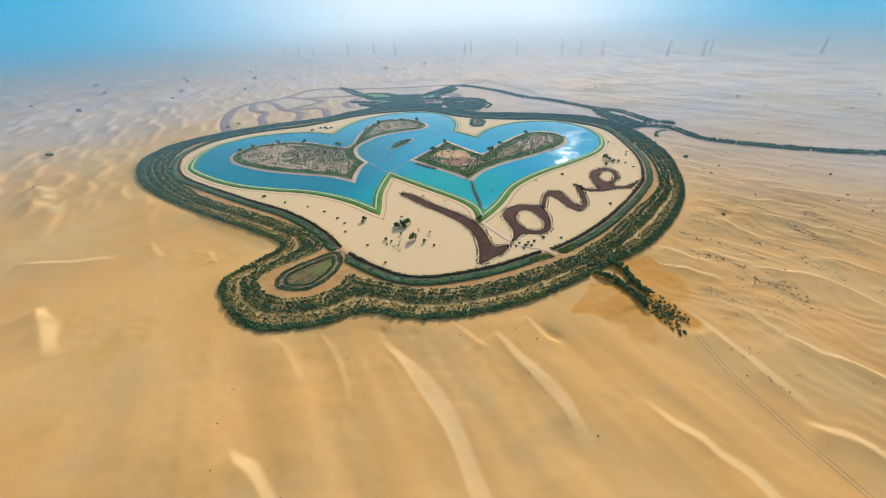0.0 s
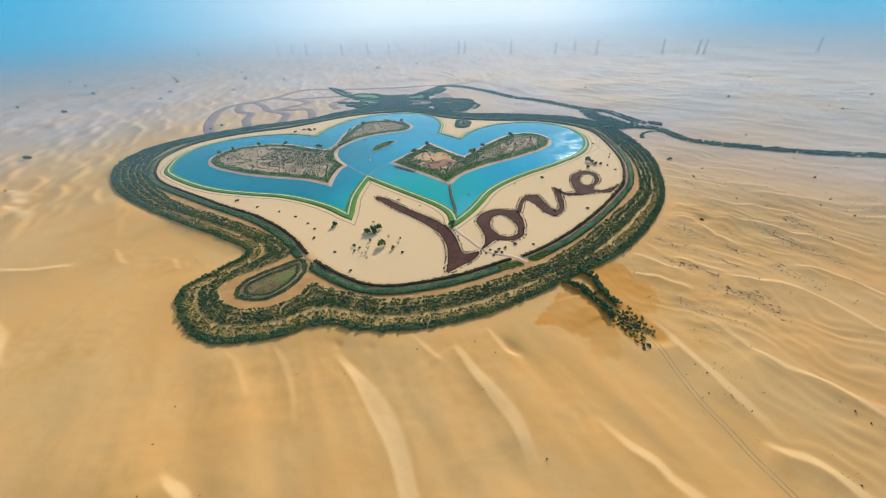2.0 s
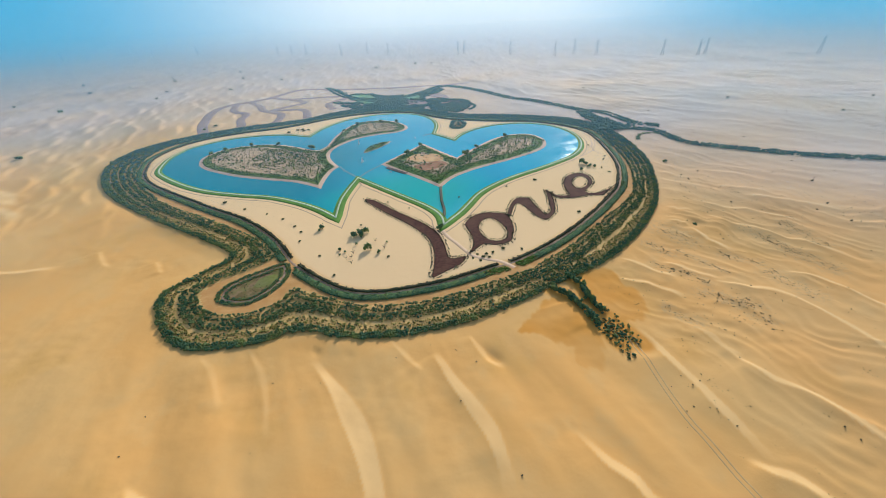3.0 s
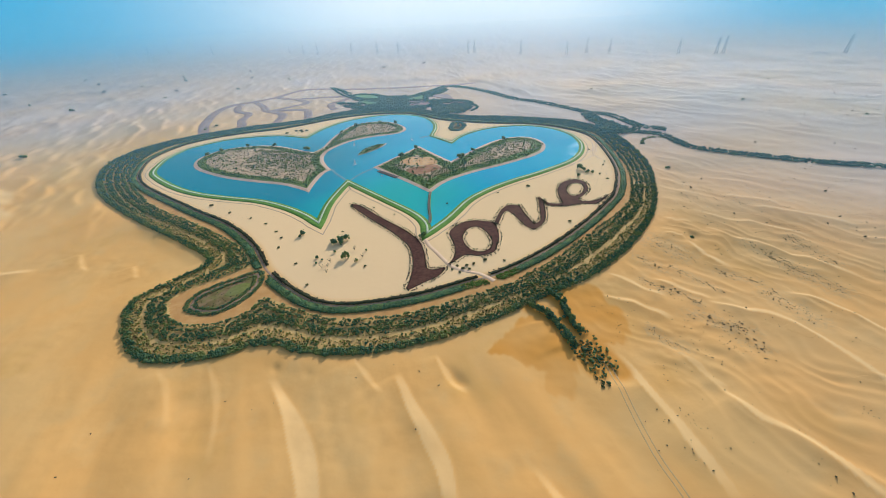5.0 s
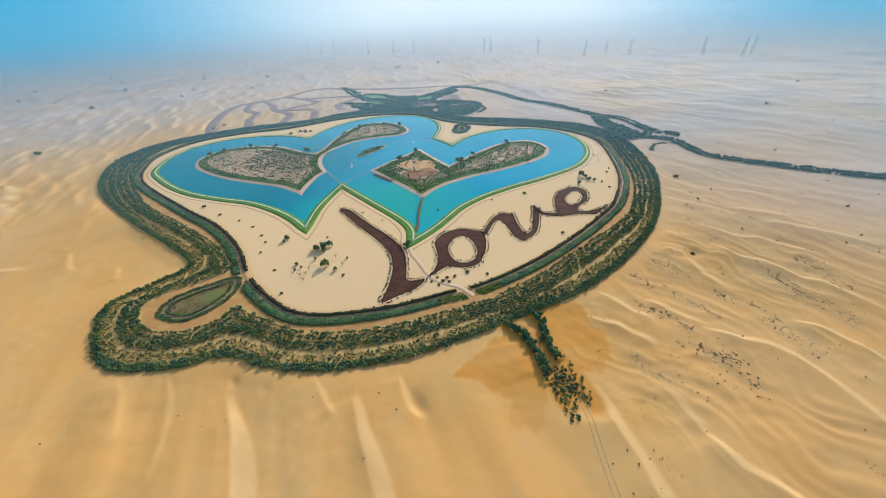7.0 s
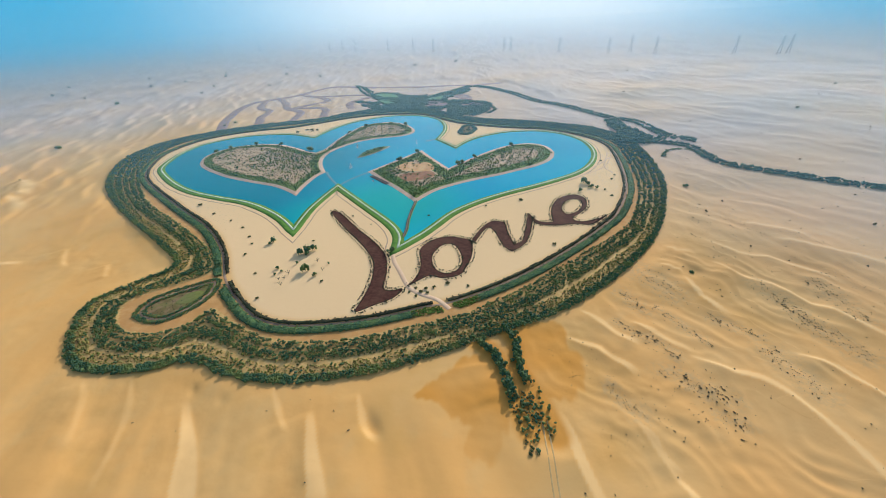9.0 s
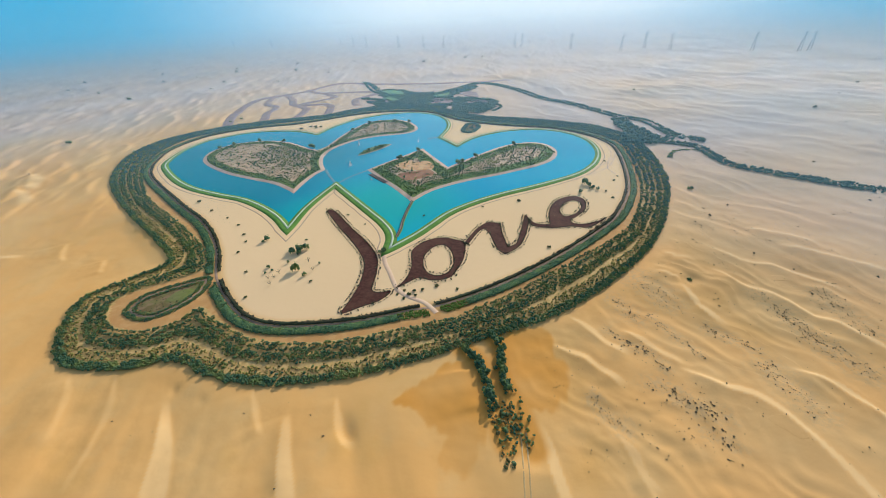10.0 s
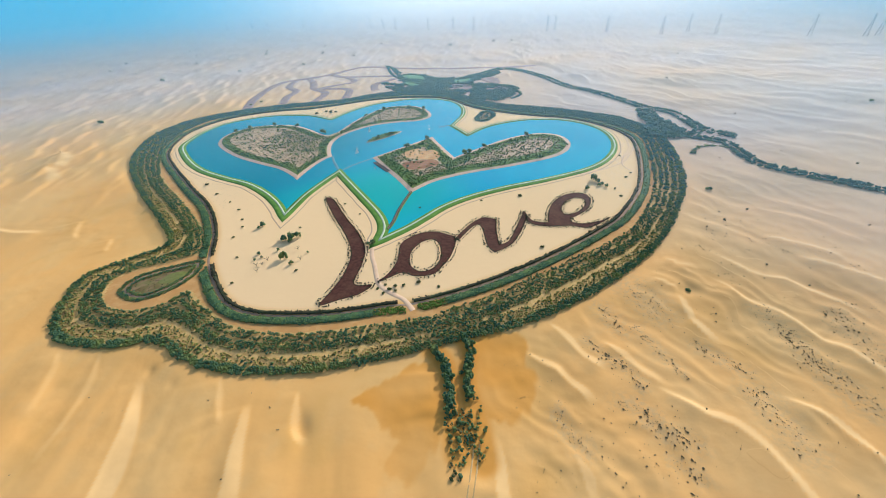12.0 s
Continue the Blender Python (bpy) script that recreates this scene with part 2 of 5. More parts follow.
def dunes(q):
    """The height of the sand at each point, and where sunlit paleness is painted on the large dunes' steep faces."""
    x, y = q[:, 0], q[:, 1]
    far = smooth(350, 1300, np.hypot(x - 80, y - 60))
    wx, wy = x + 26 * ripple(x / 75, y / 75, 3) + 6 * ripple(x / 19, y / 19, 4), y + 26 * ripple(x / 75, y / 75, 5) + 6 * ripple(x / 19, y / 19, 6)
    h = 3.2 * ripple(x / 210, y / 210, 7) + (1.0 - 0.7 * smooth(140, 320, -x + 0.15 * (y - 300))) * ripple(x / 60, y / 60, 8)

    front = (1 - smooth(150, 215, y)) * (1 - smooth(140, 220, np.abs(x)))
    h = h + front * (1.5 * ripple((0.9 * x + 0.43 * y) / 30, (0.43 * x - 0.9 * y) / 120, 9) + 0.22 * ripple((0.9 * x + 0.43 * y) / 10, (0.43 * x - 0.9 * y) / 45, 10))

    def waves(nx, ny, length, steep, seed):
        ph = (wx * nx + wy * ny) / length + 0.6 * ripple(x / (3.1 * length), y / (3.1 * length), seed)
        f = ph - np.floor(ph)
        saw = np.where(f < 1 - steep, f / (1 - steep), (1 - f) / steep)
        return (saw * saw * (3 - 2 * saw)) * np.clip(0.5 + 0.9 * ripple(x / (1.7 * length), y / (1.7 * length), seed + 1), 0, 1.2)
    right = smooth(120, 230, x + 0.25 * (y - 200))
    left = smooth(140, 320, -x + 0.15 * (y - 300))
    near = 1 - smooth(60, 160, np.hypot(x - 270, y - 240) - 60)
    h = h + right * (1.15 + 1.5 * far - 0.5 * near) * waves(0.72, 0.69, 34, 0.20, 11)
    plain = left * smooth(40, 170, np.hypot(x + 300, y - 220) - 60)
    m = plain > 0
    h[m] += plain[m] * (0.85 + 0.9 * far[m]) * np.maximum(crescents(q[m], 101, 40, 58, 2.1, 6.0, 30), crescents(q[m], 131, 24, 34, 0.9, 3.6, 15))
    north = smooth(760, 1000, y)
    h = h + north * (1 - left) * 3.4 * waves(0.60, 0.80, 60, 0.22, 31)
    h = h + (0.22 + 0.22 * right) * waves(0.75, 0.66, 13, 0.35, 41) * (0.25 + 0.75 * right)
    lit_face = np.zeros(len(q))
    h = h + (0.25 + 0.30 * right) * (1 - far) * (ripple(x / 15, y / 15, 51) + 0.45 * ripple(x / 6.5, y / 6.5, 52)) * np.clip(0.5 + ripple(x / 55, y / 55, 53), 0.1, 1)
    for pts, high, steep, gentle in RIDGES:
        line = spline(pts, 5)
        m = np.where(np.all((q > line.min(0) - 70) & (q < line.max(0) + 70), 1))[0]
        if not len(m):
            continue
        d, side, along = near_line(q[m], line, False)
        grow = smooth(-0.02, 0.16, along) * (1 - smooth(0.74, 1.0, along)) * (1 + 0.16 * np.sin(along * 17 + high * 9))
        up = np.clip(1 - d / (steep * (0.45 + 0.55 * smooth(0.0, 0.35, along)) * (1 + 0.15 * np.sin(along * 11 + steep))), 0, 1)
        lee = np.clip(1 - d / (1.4 * gentle), 0, 1)
        h[m] += high * grow * np.where(side > 0, up, lee ** 2.2)
        # painted paleness, on the sun-facing side of each crest only
        lit_face[m] = np.maximum(lit_face[m], np.where(side > 0, smooth(0.0, 0.12, up), 0) * 0.8 * np.clip(grow, 0, 1) * min(1.0, high / 1.8))
    for cx, cy, rx, ry, drop in HOLLOWS:
        u, v = 0.55 * (x - cx) - 0.83 * (y - cy), 0.83 * (x - cx) + 0.55 * (y - cy)
        h = h - drop * np.exp(-(u / rx) ** 2 - (v / ry) ** 2)
    return h, lit_face


def ground_height(q):
    """Sand, levelled for the garden, the tracks and the far planting, with the lake dug out."""
    q = np.asarray(q, float)
    h = dunes(q)[0]
    din = depth_in(q, RING_OUT)
    h = h * (1 - smooth(-16, 2, din))
    for line, wide in [(RIVER, 26), (LOWER_RIVER, 26), (BRANCH, 24), (CHANNEL, 40)] + [(t, 9) for t in TRACKS]:
        m = np.where(np.all((q > line.min(0) - 90) & (q < line.max(0) + 90), 1))[0]
        d, _, _ = near_line(q[m], line, False)
        h[m] *= 0.12 + 0.88 * smooth(wide * 0.7, wide * 1.8, d)
    for line in (SPUR_L, SPUR_R):
        m = np.where(np.all((q > line.min(0) - 40) & (q < line.max(0) + 40), 1))[0]
        d, _, _ = near_line(q[m], line, False)
        h[m] *= 0.35 + 0.65 * smooth(3, 14, d)
    lake = depth_in(q, LAKE)
    return h - 3.2 * smooth(-1.0, 7.0, lake)


# ---- materials ----
def material(name):
    m = bpy.data.materials.new(name)
    m.use_nodes = True
    return m, m.node_tree, m.node_tree.nodes["Principled BSDF"]


def noise_node(nt, scale, detail=4.0, rough=0.55, coords=None):
    n = nt.nodes.new("ShaderNodeTexNoise")
    n.inputs["Scale"].default_value, n.inputs["Detail"].default_value, n.inputs["Roughness"].default_value = scale, detail, rough
    nt.links.new(coords if coords else position(nt), n.inputs["Vector"])
    return n.outputs["Fac"]


def position(nt):
    for n in nt.nodes:
        if n.bl_idname == "ShaderNodeNewGeometry":
            return n.outputs["Position"]
    return nt.nodes.new("ShaderNodeNewGeometry").outputs["Position"]


def mixed(nt, fac, a, b):
    n = nt.nodes.new("ShaderNodeMix")
    n.data_type = "RGBA"
    for slot, v in ((n.inputs["Factor"], fac), (n.inputs[6], a), (n.inputs[7], b)):
        if isinstance(v, bpy.types.NodeSocket):
            nt.links.new(v, slot)
        elif isinstance(v, tuple):
            slot.default_value = (*v, 1)
        else:
            slot.default_value = v
    return n.outputs[2]


def stretch(nt, v, lo, hi, a=0.0, b=1.0):
    n = nt.nodes.new("ShaderNodeMapRange")
    n.interpolation_type = "SMOOTHSTEP"
    nt.links.new(v, n.inputs["Value"])
    for k, val in (("From Min", lo), ("From Max", hi), ("To Min", a), ("To Max", b)):
        n.inputs[k].default_value = val
    return n.outputs[0]


def attribute(nt, name):
    n = nt.nodes.new("ShaderNodeAttribute")
    n.attribute_name = name
    return n.outputs["Fac"]


def bumped(nt, b, height, strength, distance):
    n = nt.nodes.new("ShaderNodeBump")
    n.inputs["Strength"].default_value, n.inputs["Distance"].default_value = strength, distance
    nt.links.new(height, n.inputs["Height"])
    nt.links.new(n.outputs[0], b.inputs["Normal"])


def speckled(name, a, b, scale=0.4, rough=0.9, bump=0.3, dist=0.2, scale2=0.05, c=None):
    """Two tones mixed by noise, a third in larger patches, and a little relief."""
    m, nt, s = material(name)
    col = mixed(nt, stretch(nt, noise_node(nt, scale), 0.35, 0.65), a, b)
    col = mixed(nt, stretch(nt, noise_node(nt, scale2, 3), 0.42, 0.68, 0, 0.7), col, c if c else tuple(0.8 * v for v in a))
    nt.links.new(col, s.inputs["Base Color"])
    s.inputs["Roughness"].default_value = rough
    s.inputs["Specular IOR Level"].default_value = 0.2
    bumped(nt, s, noise_node(nt, scale * 3, 5), bump, dist)
    return m


def sand_material():
    m, nt, s = material("sand")
    col = mixed(nt, stretch(nt, noise_node(nt, 0.011, 4), 0.35, 0.66), (0.79, 0.405, 0.118), (0.765, 0.437, 0.15))
    col = mixed(nt, stretch(nt, noise_node(nt, 0.045, 5), 0.5, 0.75, 0, 0.5), col, (0.71, 0.42, 0.155))
    col = mixed(nt, stretch(nt, noise_node(nt, 0.019, 3, coords=None), 0.52, 0.72, 0, 0.55), col, (0.69, 0.36, 0.092))
    # steep dune faces: sunlit paleness put into the base colour
    col = mixed(nt, attribute(nt, "lit_face"), col, (0.76, 0.48, 0.20))
    col = mixed(nt, attribute(nt, "court"), col, (0.89, 0.59, 0.295))
    # aerial haze put into the base colour: far sand turns paler and greyer
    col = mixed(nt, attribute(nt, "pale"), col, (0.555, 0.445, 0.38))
    col = mixed(nt, stretch(nt, noise_node(nt, 0.35, 5, 0.7, coords=None), 0.40, 0.62, 0, 0.75), col, mixed(nt, attribute(nt, "litter"), col, (0.58, 0.37, 0.17)))
    damp = attribute(nt, "damp")
    col = mixed(nt, damp, col, (0.70, 0.29, 0.04))
    nt.links.new(col, s.inputs["Base Color"])
    s.inputs["Roughness"].default_value = 0.95
    s.inputs["Specular IOR Level"].default_value = 0.15
    w = nt.nodes.new("ShaderNodeTexNoise")
    w.inputs["Scale"].default_value, w.inputs["Detail"].default_value, w.inputs["Roughness"].default_value = 0.13, 7, 0.62
    nt.links.new(position(nt), w.inputs["Vector"])
    # small dunes beyond the modelled ones
    turn = nt.nodes.new("ShaderNodeMapping")
    turn.inputs["Rotation"].default_value = (0, 0, radians(-42))
    nt.links.new(position(nt), turn.inputs["Vector"])
    wave = nt.nodes.new("ShaderNodeTexWave")
    wave.wave_profile = "SAW"
    for key, val in (("Scale", 0.0095), ("Distortion", 9.0), ("Detail", 3.0), ("Detail Scale", 1.4), ("Detail Roughness", 0.55)):
        wave.inputs[key].default_value = val
    nt.links.new(turn.outputs[0], wave.inputs["Vector"])
    gain = nt.nodes.new("ShaderNodeMath")
    gain.operation = "MULTIPLY"
    nt.links.new(wave.outputs["Fac"], gain.inputs[0]), nt.links.new(attribute(nt, "small_dunes"), gain.inputs[1])
    both = nt.nodes.new("ShaderNodeMath")
    both.operation = "MULTIPLY_ADD"
    nt.links.new(w.outputs["Fac"], both.inputs[0]), nt.links.new(gain.outputs[0], both.inputs[2])
    both.inputs[1].default_value = 0.05
    bumped(nt, s, both.outputs[0], 1.0, 3.0)
    return m


def water_material():
    m, nt, s = material("lake_water")
    col = mixed(nt, stretch(nt, noise_node(nt, 0.008, 2), 0.35, 0.65), (0.014, 0.36, 0.52), (0.018, 0.41, 0.56))
    # darker water tone in the western part
    col = mixed(nt, attribute(nt, "drop"), col, (0.012, 0.235, 0.30))
    col = mixed(nt, attribute(nt, "shallow"), col, (0.02, 0.42, 0.37))
    nt.links.new(col, s.inputs["Base Color"])
    s.inputs["IOR"].default_value, s.inputs["Specular IOR Level"].default_value = 1.33, 0.085
    nt.links.new(stretch(nt, noise_node(nt, 0.035, 4, 0.6), 0.35, 0.65, 0.045, 0.10), s.inputs["Roughness"])
    bumped(nt, s, noise_node(nt, 0.22, 5, 0.65), 0.16, 0.3)
    return m


def let_through(nt, s, col, share):
    """Thin stuff that the sun shines through: leaves and sailcloth."""
    thin, mix = nt.nodes.new("ShaderNodeBsdfTranslucent"), nt.nodes.new("ShaderNodeMixShader")
    nt.links.new(col, thin.inputs["Color"])
    mix.inputs[0].default_value = share
    nt.links.new(s.outputs[0], mix.inputs[1]), nt.links.new(thin.outputs[0], mix.inputs[2])
    nt.links.new(mix.outputs[0], nt.nodes["Material Output"].inputs["Surface"])


def leaf_material(name, a, b, c):
    """Foliage: each clump takes its own tone."""
    m, nt, s = material(name)
    g = nt.nodes.new("ShaderNodeNewGeometry")
    col = mixed(nt, g.outputs["Random Per Island"], a, b)
    col = mixed(nt, stretch(nt, noise_node(nt, 0.09, 3, coords=g.outputs["Position"]), 0.44, 0.68, 0, 0.85), col, c)
    nt.links.new(col, s.inputs["Base Color"])
    s.inputs["Roughness"].default_value = 0.65
    s.inputs["Specular IOR Level"].default_value = 0.25
    bumped(nt, s, noise_node(nt, 3.0, 4, coords=g.outputs["Position"]), 0.8, 0.3)
    let_through(nt, s, col, 0.4)
    return m


SAND = sand_material()
SOIL = speckled("planted_soil", (0.60, 0.36, 0.115), (0.72, 0.46, 0.17), 0.30, c=(0.46, 0.28, 0.09))
TERRACE = speckled("raked_orange_sand", (0.60, 0.295, 0.09), (0.66, 0.36, 0.13), 0.2, c=(0.52, 0.25, 0.075))
WATER = water_material()
LAWN = speckled("watered_lawn", (0.11, 0.24, 0.03), (0.17, 0.30, 0.05), 0.25, c=(0.08, 0.19, 0.03))
MEADOW = speckled("wet_meadow", (0.11, 0.25, 0.10), (0.15, 0.30, 0.12), 0.12, c=(0.08, 0.20, 0.11), scale2=0.03)
OVAL_GREEN = speckled("mown_grass", (0.16, 0.18, 0.035), (0.23, 0.23, 0.055), 0.3, c=(0.20, 0.19, 0.07))
DRY_LAWN = speckled("dry_lawn", (0.18, 0.125, 0.045), (0.29, 0.18, 0.09), 0.14, c=(0.17, 0.18, 0.04), scale2=0.09)
KERB = speckled("pale_concrete", (0.62, 0.64, 0.44), (0.54, 0.57, 0.38), 0.5, c=(0.48, 0.52, 0.33))
SHORE = speckled("beach_sand", (0.66, 0.43, 0.29), (0.70, 0.48, 0.33), 0.3, c=(0.58, 0.36, 0.24))
DIRT = speckled("dirt_track_surface", (0.52, 0.33, 0.20), (0.58, 0.38, 0.24), 0.3, c=(0.46, 0.28, 0.17))
TRODDEN = speckled("trodden_pink_sand", (0.76, 0.49, 0.30), (0.80, 0.53, 0.32), 0.25, c=(0.70, 0.44, 0.27))
GRAVEL = speckled("path_gravel", (0.38, 0.235, 0.145), (0.46, 0.30, 0.19), 0.3, c=(0.27, 0.16, 0.10))
MAUVE = speckled("crusted_track", (0.30, 0.20, 0.175), (0.36, 0.245, 0.21), 0.06, c=(0.27, 0.18, 0.16))
RUT = speckled("pressed_sand", (0.57, 0.35, 0.14), (0.62, 0.40, 0.17), 0.5)
MULCH = speckled("dark_mulch", (0.066, 0.022, 0.014), (0.11, 0.038, 0.022), 0.35, c=(0.13, 0.055, 0.03))
LEAF = leaf_material("leaf_dark_green", (0.06, 0.16, 0.10), (0.19, 0.28, 0.085), (0.28, 0.32, 0.08))
LEAF_HEDGE = leaf_material("leaf_hedge", (0.06, 0.17, 0.07), (0.15, 0.25, 0.06), (0.22, 0.32, 0.05))
# leaves of the far trees, with haze put into the colour: bluer, paler
LEAF_HAZED = leaf_material("leaf_hazed", (0.06, 0.195, 0.16), (0.13, 0.27, 0.20), (0.19, 0.31, 0.16))
LEAF_GOLD = leaf_material("leaf_golden", (0.52, 0.42, 0.12), (0.26, 0.28, 0.06), (0.56, 0.44, 0.16))
LEAF_LIME = leaf_material("leaf_lime", (0.14, 0.24, 0.03), (0.20, 0.30, 0.04), (0.10, 0.20, 0.03))
LEAF_DRY = leaf_material("leaf_olive", (0.16, 0.16, 0.045), (0.10, 0.13, 0.04), (0.28, 0.23, 0.09))
LEAF_GREY = leaf_material("leaf_grey", (0.60, 0.43, 0.26), (0.72, 0.55, 0.36), (0.42, 0.34, 0.18))
LEAF_BROWN = leaf_material("leaf_brown", (0.062, 0.058, 0.034), (0.115, 0.10, 0.045), (0.075, 0.11, 0.042))
SCRUB = leaf_material("leaf_scrub", (0.20, 0.155, 0.075), (0.13, 0.125, 0.055), (0.26, 0.20, 0.10))
CLIPPED = speckled("clipped_hedge_leaf", (0.04, 0.105, 0.055), (0.085, 0.155, 0.055), 0.9, bump=0.9, dist=0.4, c=(0.14, 0.20, 0.05), scale2=0.12)
CLIPPED_BROWN = speckled("clipped_dry_leaf", (0.062, 0.058, 0.034), (0.105, 0.09, 0.042), 0.9, bump=0.9, dist=0.4, c=(0.08, 0.11, 0.045), scale2=0.12)
BARK = speckled("bark", (0.13, 0.09, 0.06), (0.18, 0.13, 0.09), 3.0)
STEEL = speckled("galvanised_steel", (0.30, 0.31, 0.32), (0.38, 0.39, 0.40), 1.0, rough=0.5)
PLANK = speckled("weathered_dark_planks", (0.055, 0.045, 0.038), (0.10, 0.08, 0.06), 0.8, rough=0.7)
GREY_PLANK = speckled("bleached_planks", (0.36, 0.31, 0.23), (0.28, 0.23, 0.17), 0.8, rough=0.8)
SAILCLOTH = speckled("white_sailcloth", (0.85, 0.85, 0.83), (0.78, 0.78, 0.76), 0.5, rough=0.6)
sail_tree = SAILCLOTH.node_tree
let_through(sail_tree, sail_tree.nodes["Principled BSDF"], sail_tree.nodes["Principled BSDF"].inputs["Base Color"].links[0].from_socket, 0.5)
HULL = speckled("white_hull_paint", (0.72, 0.72, 0.70), (0.60, 0.61, 0.60), 0.6, rough=0.35)


def haze_material():
    """Far haze painted as a glow: white towards the sun, blue to the sides, thicker with height above the plain."""
    m, nt, s = material("far_haze")
    nt.nodes.remove(s)
    sep = nt.nodes.new("ShaderNodeSeparateXYZ")
    nt.links.new(position(nt), sep.inputs[0])
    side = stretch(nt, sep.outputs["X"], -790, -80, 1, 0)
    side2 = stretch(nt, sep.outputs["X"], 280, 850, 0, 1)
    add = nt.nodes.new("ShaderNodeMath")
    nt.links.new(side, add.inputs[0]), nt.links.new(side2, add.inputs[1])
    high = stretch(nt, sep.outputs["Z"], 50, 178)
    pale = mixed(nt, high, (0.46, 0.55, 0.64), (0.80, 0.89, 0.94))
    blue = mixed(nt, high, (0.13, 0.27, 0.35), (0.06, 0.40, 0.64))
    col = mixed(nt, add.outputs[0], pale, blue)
    # the haze glows by emission, not lit by sun or sky
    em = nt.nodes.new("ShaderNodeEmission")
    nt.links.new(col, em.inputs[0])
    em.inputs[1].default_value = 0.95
    clear = nt.nodes.new("ShaderNodeBsdfTransparent")
    mix = nt.nodes.new("ShaderNodeMixShader")
    # opacity rises with height to stand for distance
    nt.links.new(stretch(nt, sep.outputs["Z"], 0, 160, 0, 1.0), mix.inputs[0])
    nt.links.new(clear.outputs[0], mix.inputs[1]), nt.links.new(em.outputs[0], mix.inputs[2])
    nt.links.new(mix.outputs[0], nt.nodes["Material Output"].inputs["Surface"])
    return m


def haze_sheet_material():
    """A tinted sheet that stands in for haze: it scatters the sun and the sky, and lets most of the view through."""
    m, nt, s = material("haze_sheet")
    nt.nodes.remove(s)
    thin, back, clear = nt.nodes.new("ShaderNodeBsdfTranslucent"), nt.nodes.new("ShaderNodeBsdfDiffuse"), nt.nodes.new("ShaderNodeBsdfTransparent")
    thin.inputs["Color"].default_value = back.inputs["Color"].default_value = (0.34, 0.52, 0.64, 1)
    both, mix = nt.nodes.new("ShaderNodeMixShader"), nt.nodes.new("ShaderNodeMixShader")
    nt.links.new(thin.outputs[0], both.inputs[1]), nt.links.new(back.outputs[0], both.inputs[2])
    sep = nt.nodes.new("ShaderNodeSeparateXYZ")
    nt.links.new(position(nt), sep.inputs[0])
    fade = nt.nodes.new("ShaderNodeMath")
    fade.operation = "MULTIPLY"
    # clear at the sand, denser with height, to stand for distance
    nt.links.new(stretch(nt, sep.outputs["Z"], 3, 95, 0.0, 0.125), fade.inputs[0]), nt.links.new(stretch(nt, sep.outputs["Z"], 150, 250, 1.0, 0.0), fade.inputs[1])
    nt.links.new(fade.outputs[0], mix.inputs[0])
    nt.links.new(clear.outputs[0], mix.inputs[1]), nt.links.new(both.outputs[0], mix.inputs[2])
    nt.links.new(mix.outputs[0], nt.nodes["Material Output"].inputs["Surface"])
    return m


HAZE = haze_material()
HAZE_SHEET = haze_sheet_material()


# ---- mesh helpers ----
def mesh_of(name, verts, faces, mats, index=None, shade=False):
    me = bpy.data.meshes.new(name)
    me.from_pydata([tuple(v) for v in verts], [], [tuple(f) for f in faces])
    for m in (mats if isinstance(mats, (list, tuple)) else [mats]):
        me.materials.append(m)
    if index is not None:
        me.polygons.foreach_set("material_index", np.asarray(index, np.int32))
    if shade:
        me.polygons.foreach_set("use_smooth", np.ones(len(me.polygons), bool))
    me.update()
    return me


def part(name, me, parent=None, label=""):
    ob = new(name, me)
    ob.parent = parent
    return tagged(ob, label) if label else ob


def array_mesh(name, verts, tris, mats, index=None, shade=False):
    """A mesh straight from arrays of points and triangles, for the large joined ones."""
    me = bpy.data.meshes.new(name)
    me.vertices.add(len(verts))
    me.vertices.foreach_set("co", np.ascontiguousarray(verts, np.float32).ravel())
    k = tris.shape[1]
    me.loops.add(tris.size)
    me.loops.foreach_set("vertex_index", np.ascontiguousarray(tris, np.int32).ravel())
    me.polygons.add(len(tris))
    me.polygons.foreach_set("loop_start", np.arange(len(tris), dtype=np.int32) * k)
    for m in (mats if isinstance(mats, (list, tuple)) else [mats]):
        me.materials.append(m)
    if index is not None:
        me.polygons.foreach_set("material_index", np.asarray(index, np.int32))
    me.polygons.foreach_set("use_smooth", np.full(len(tris), shade, bool))
    me.update(calc_edges=True)
    me.validate()
    return me


def normals2(line, closed):
    """The right-hand side of each point of a line, lengthened at corners (outward, for an outline that runs to the left)."""
    nxt = np.roll(line, -1, 0) - line
    prv = line - np.roll(line, 1, 0)
    if not closed:
        nxt[-1], prv[0] = prv[-1], nxt[0]
    a, b = (v[:, :2] / np.maximum(np.hypot(v[:, 0], v[:, 1]), 1e-9)[:, None] for v in (nxt, prv))
    na, nb = np.stack([a[:, 1], -a[:, 0]], 1), np.stack([b[:, 1], -b[:, 0]], 1)
    s = na + nb
    s /= np.maximum(np.hypot(s[:, 0], s[:, 1]), 1e-9)[:, None]
    return s / np.maximum((s * na).sum(1), 0.45)[:, None]


def ribbon(name, line, offsets, heights, mat, closed=True, drape=False):
    """A strip along a line: rows of points at the given offsets to its right and heights."""
    n2 = normals2(line, closed)
    rows = []
    for o, h in zip(offsets, heights):
        p = line[:, :2] + n2 * np.asarray(o, float).reshape(-1, 1)
        z = np.full(len(p), float(h)) + (ground_height(p) if drape else 0)
        rows.append(np.column_stack([p, z]))
    n, k = len(line), len(rows)
    verts = np.concatenate(rows)
    faces = []
    for j in range(k - 1):
        for i in range(n if closed else n - 1):
            i2 = (i + 1) % n
            faces.append((j * n + i, (j + 1) * n + i, (j + 1) * n + i2, j * n + i2))
    return mesh_of(name, verts, faces, mat, shade=True)


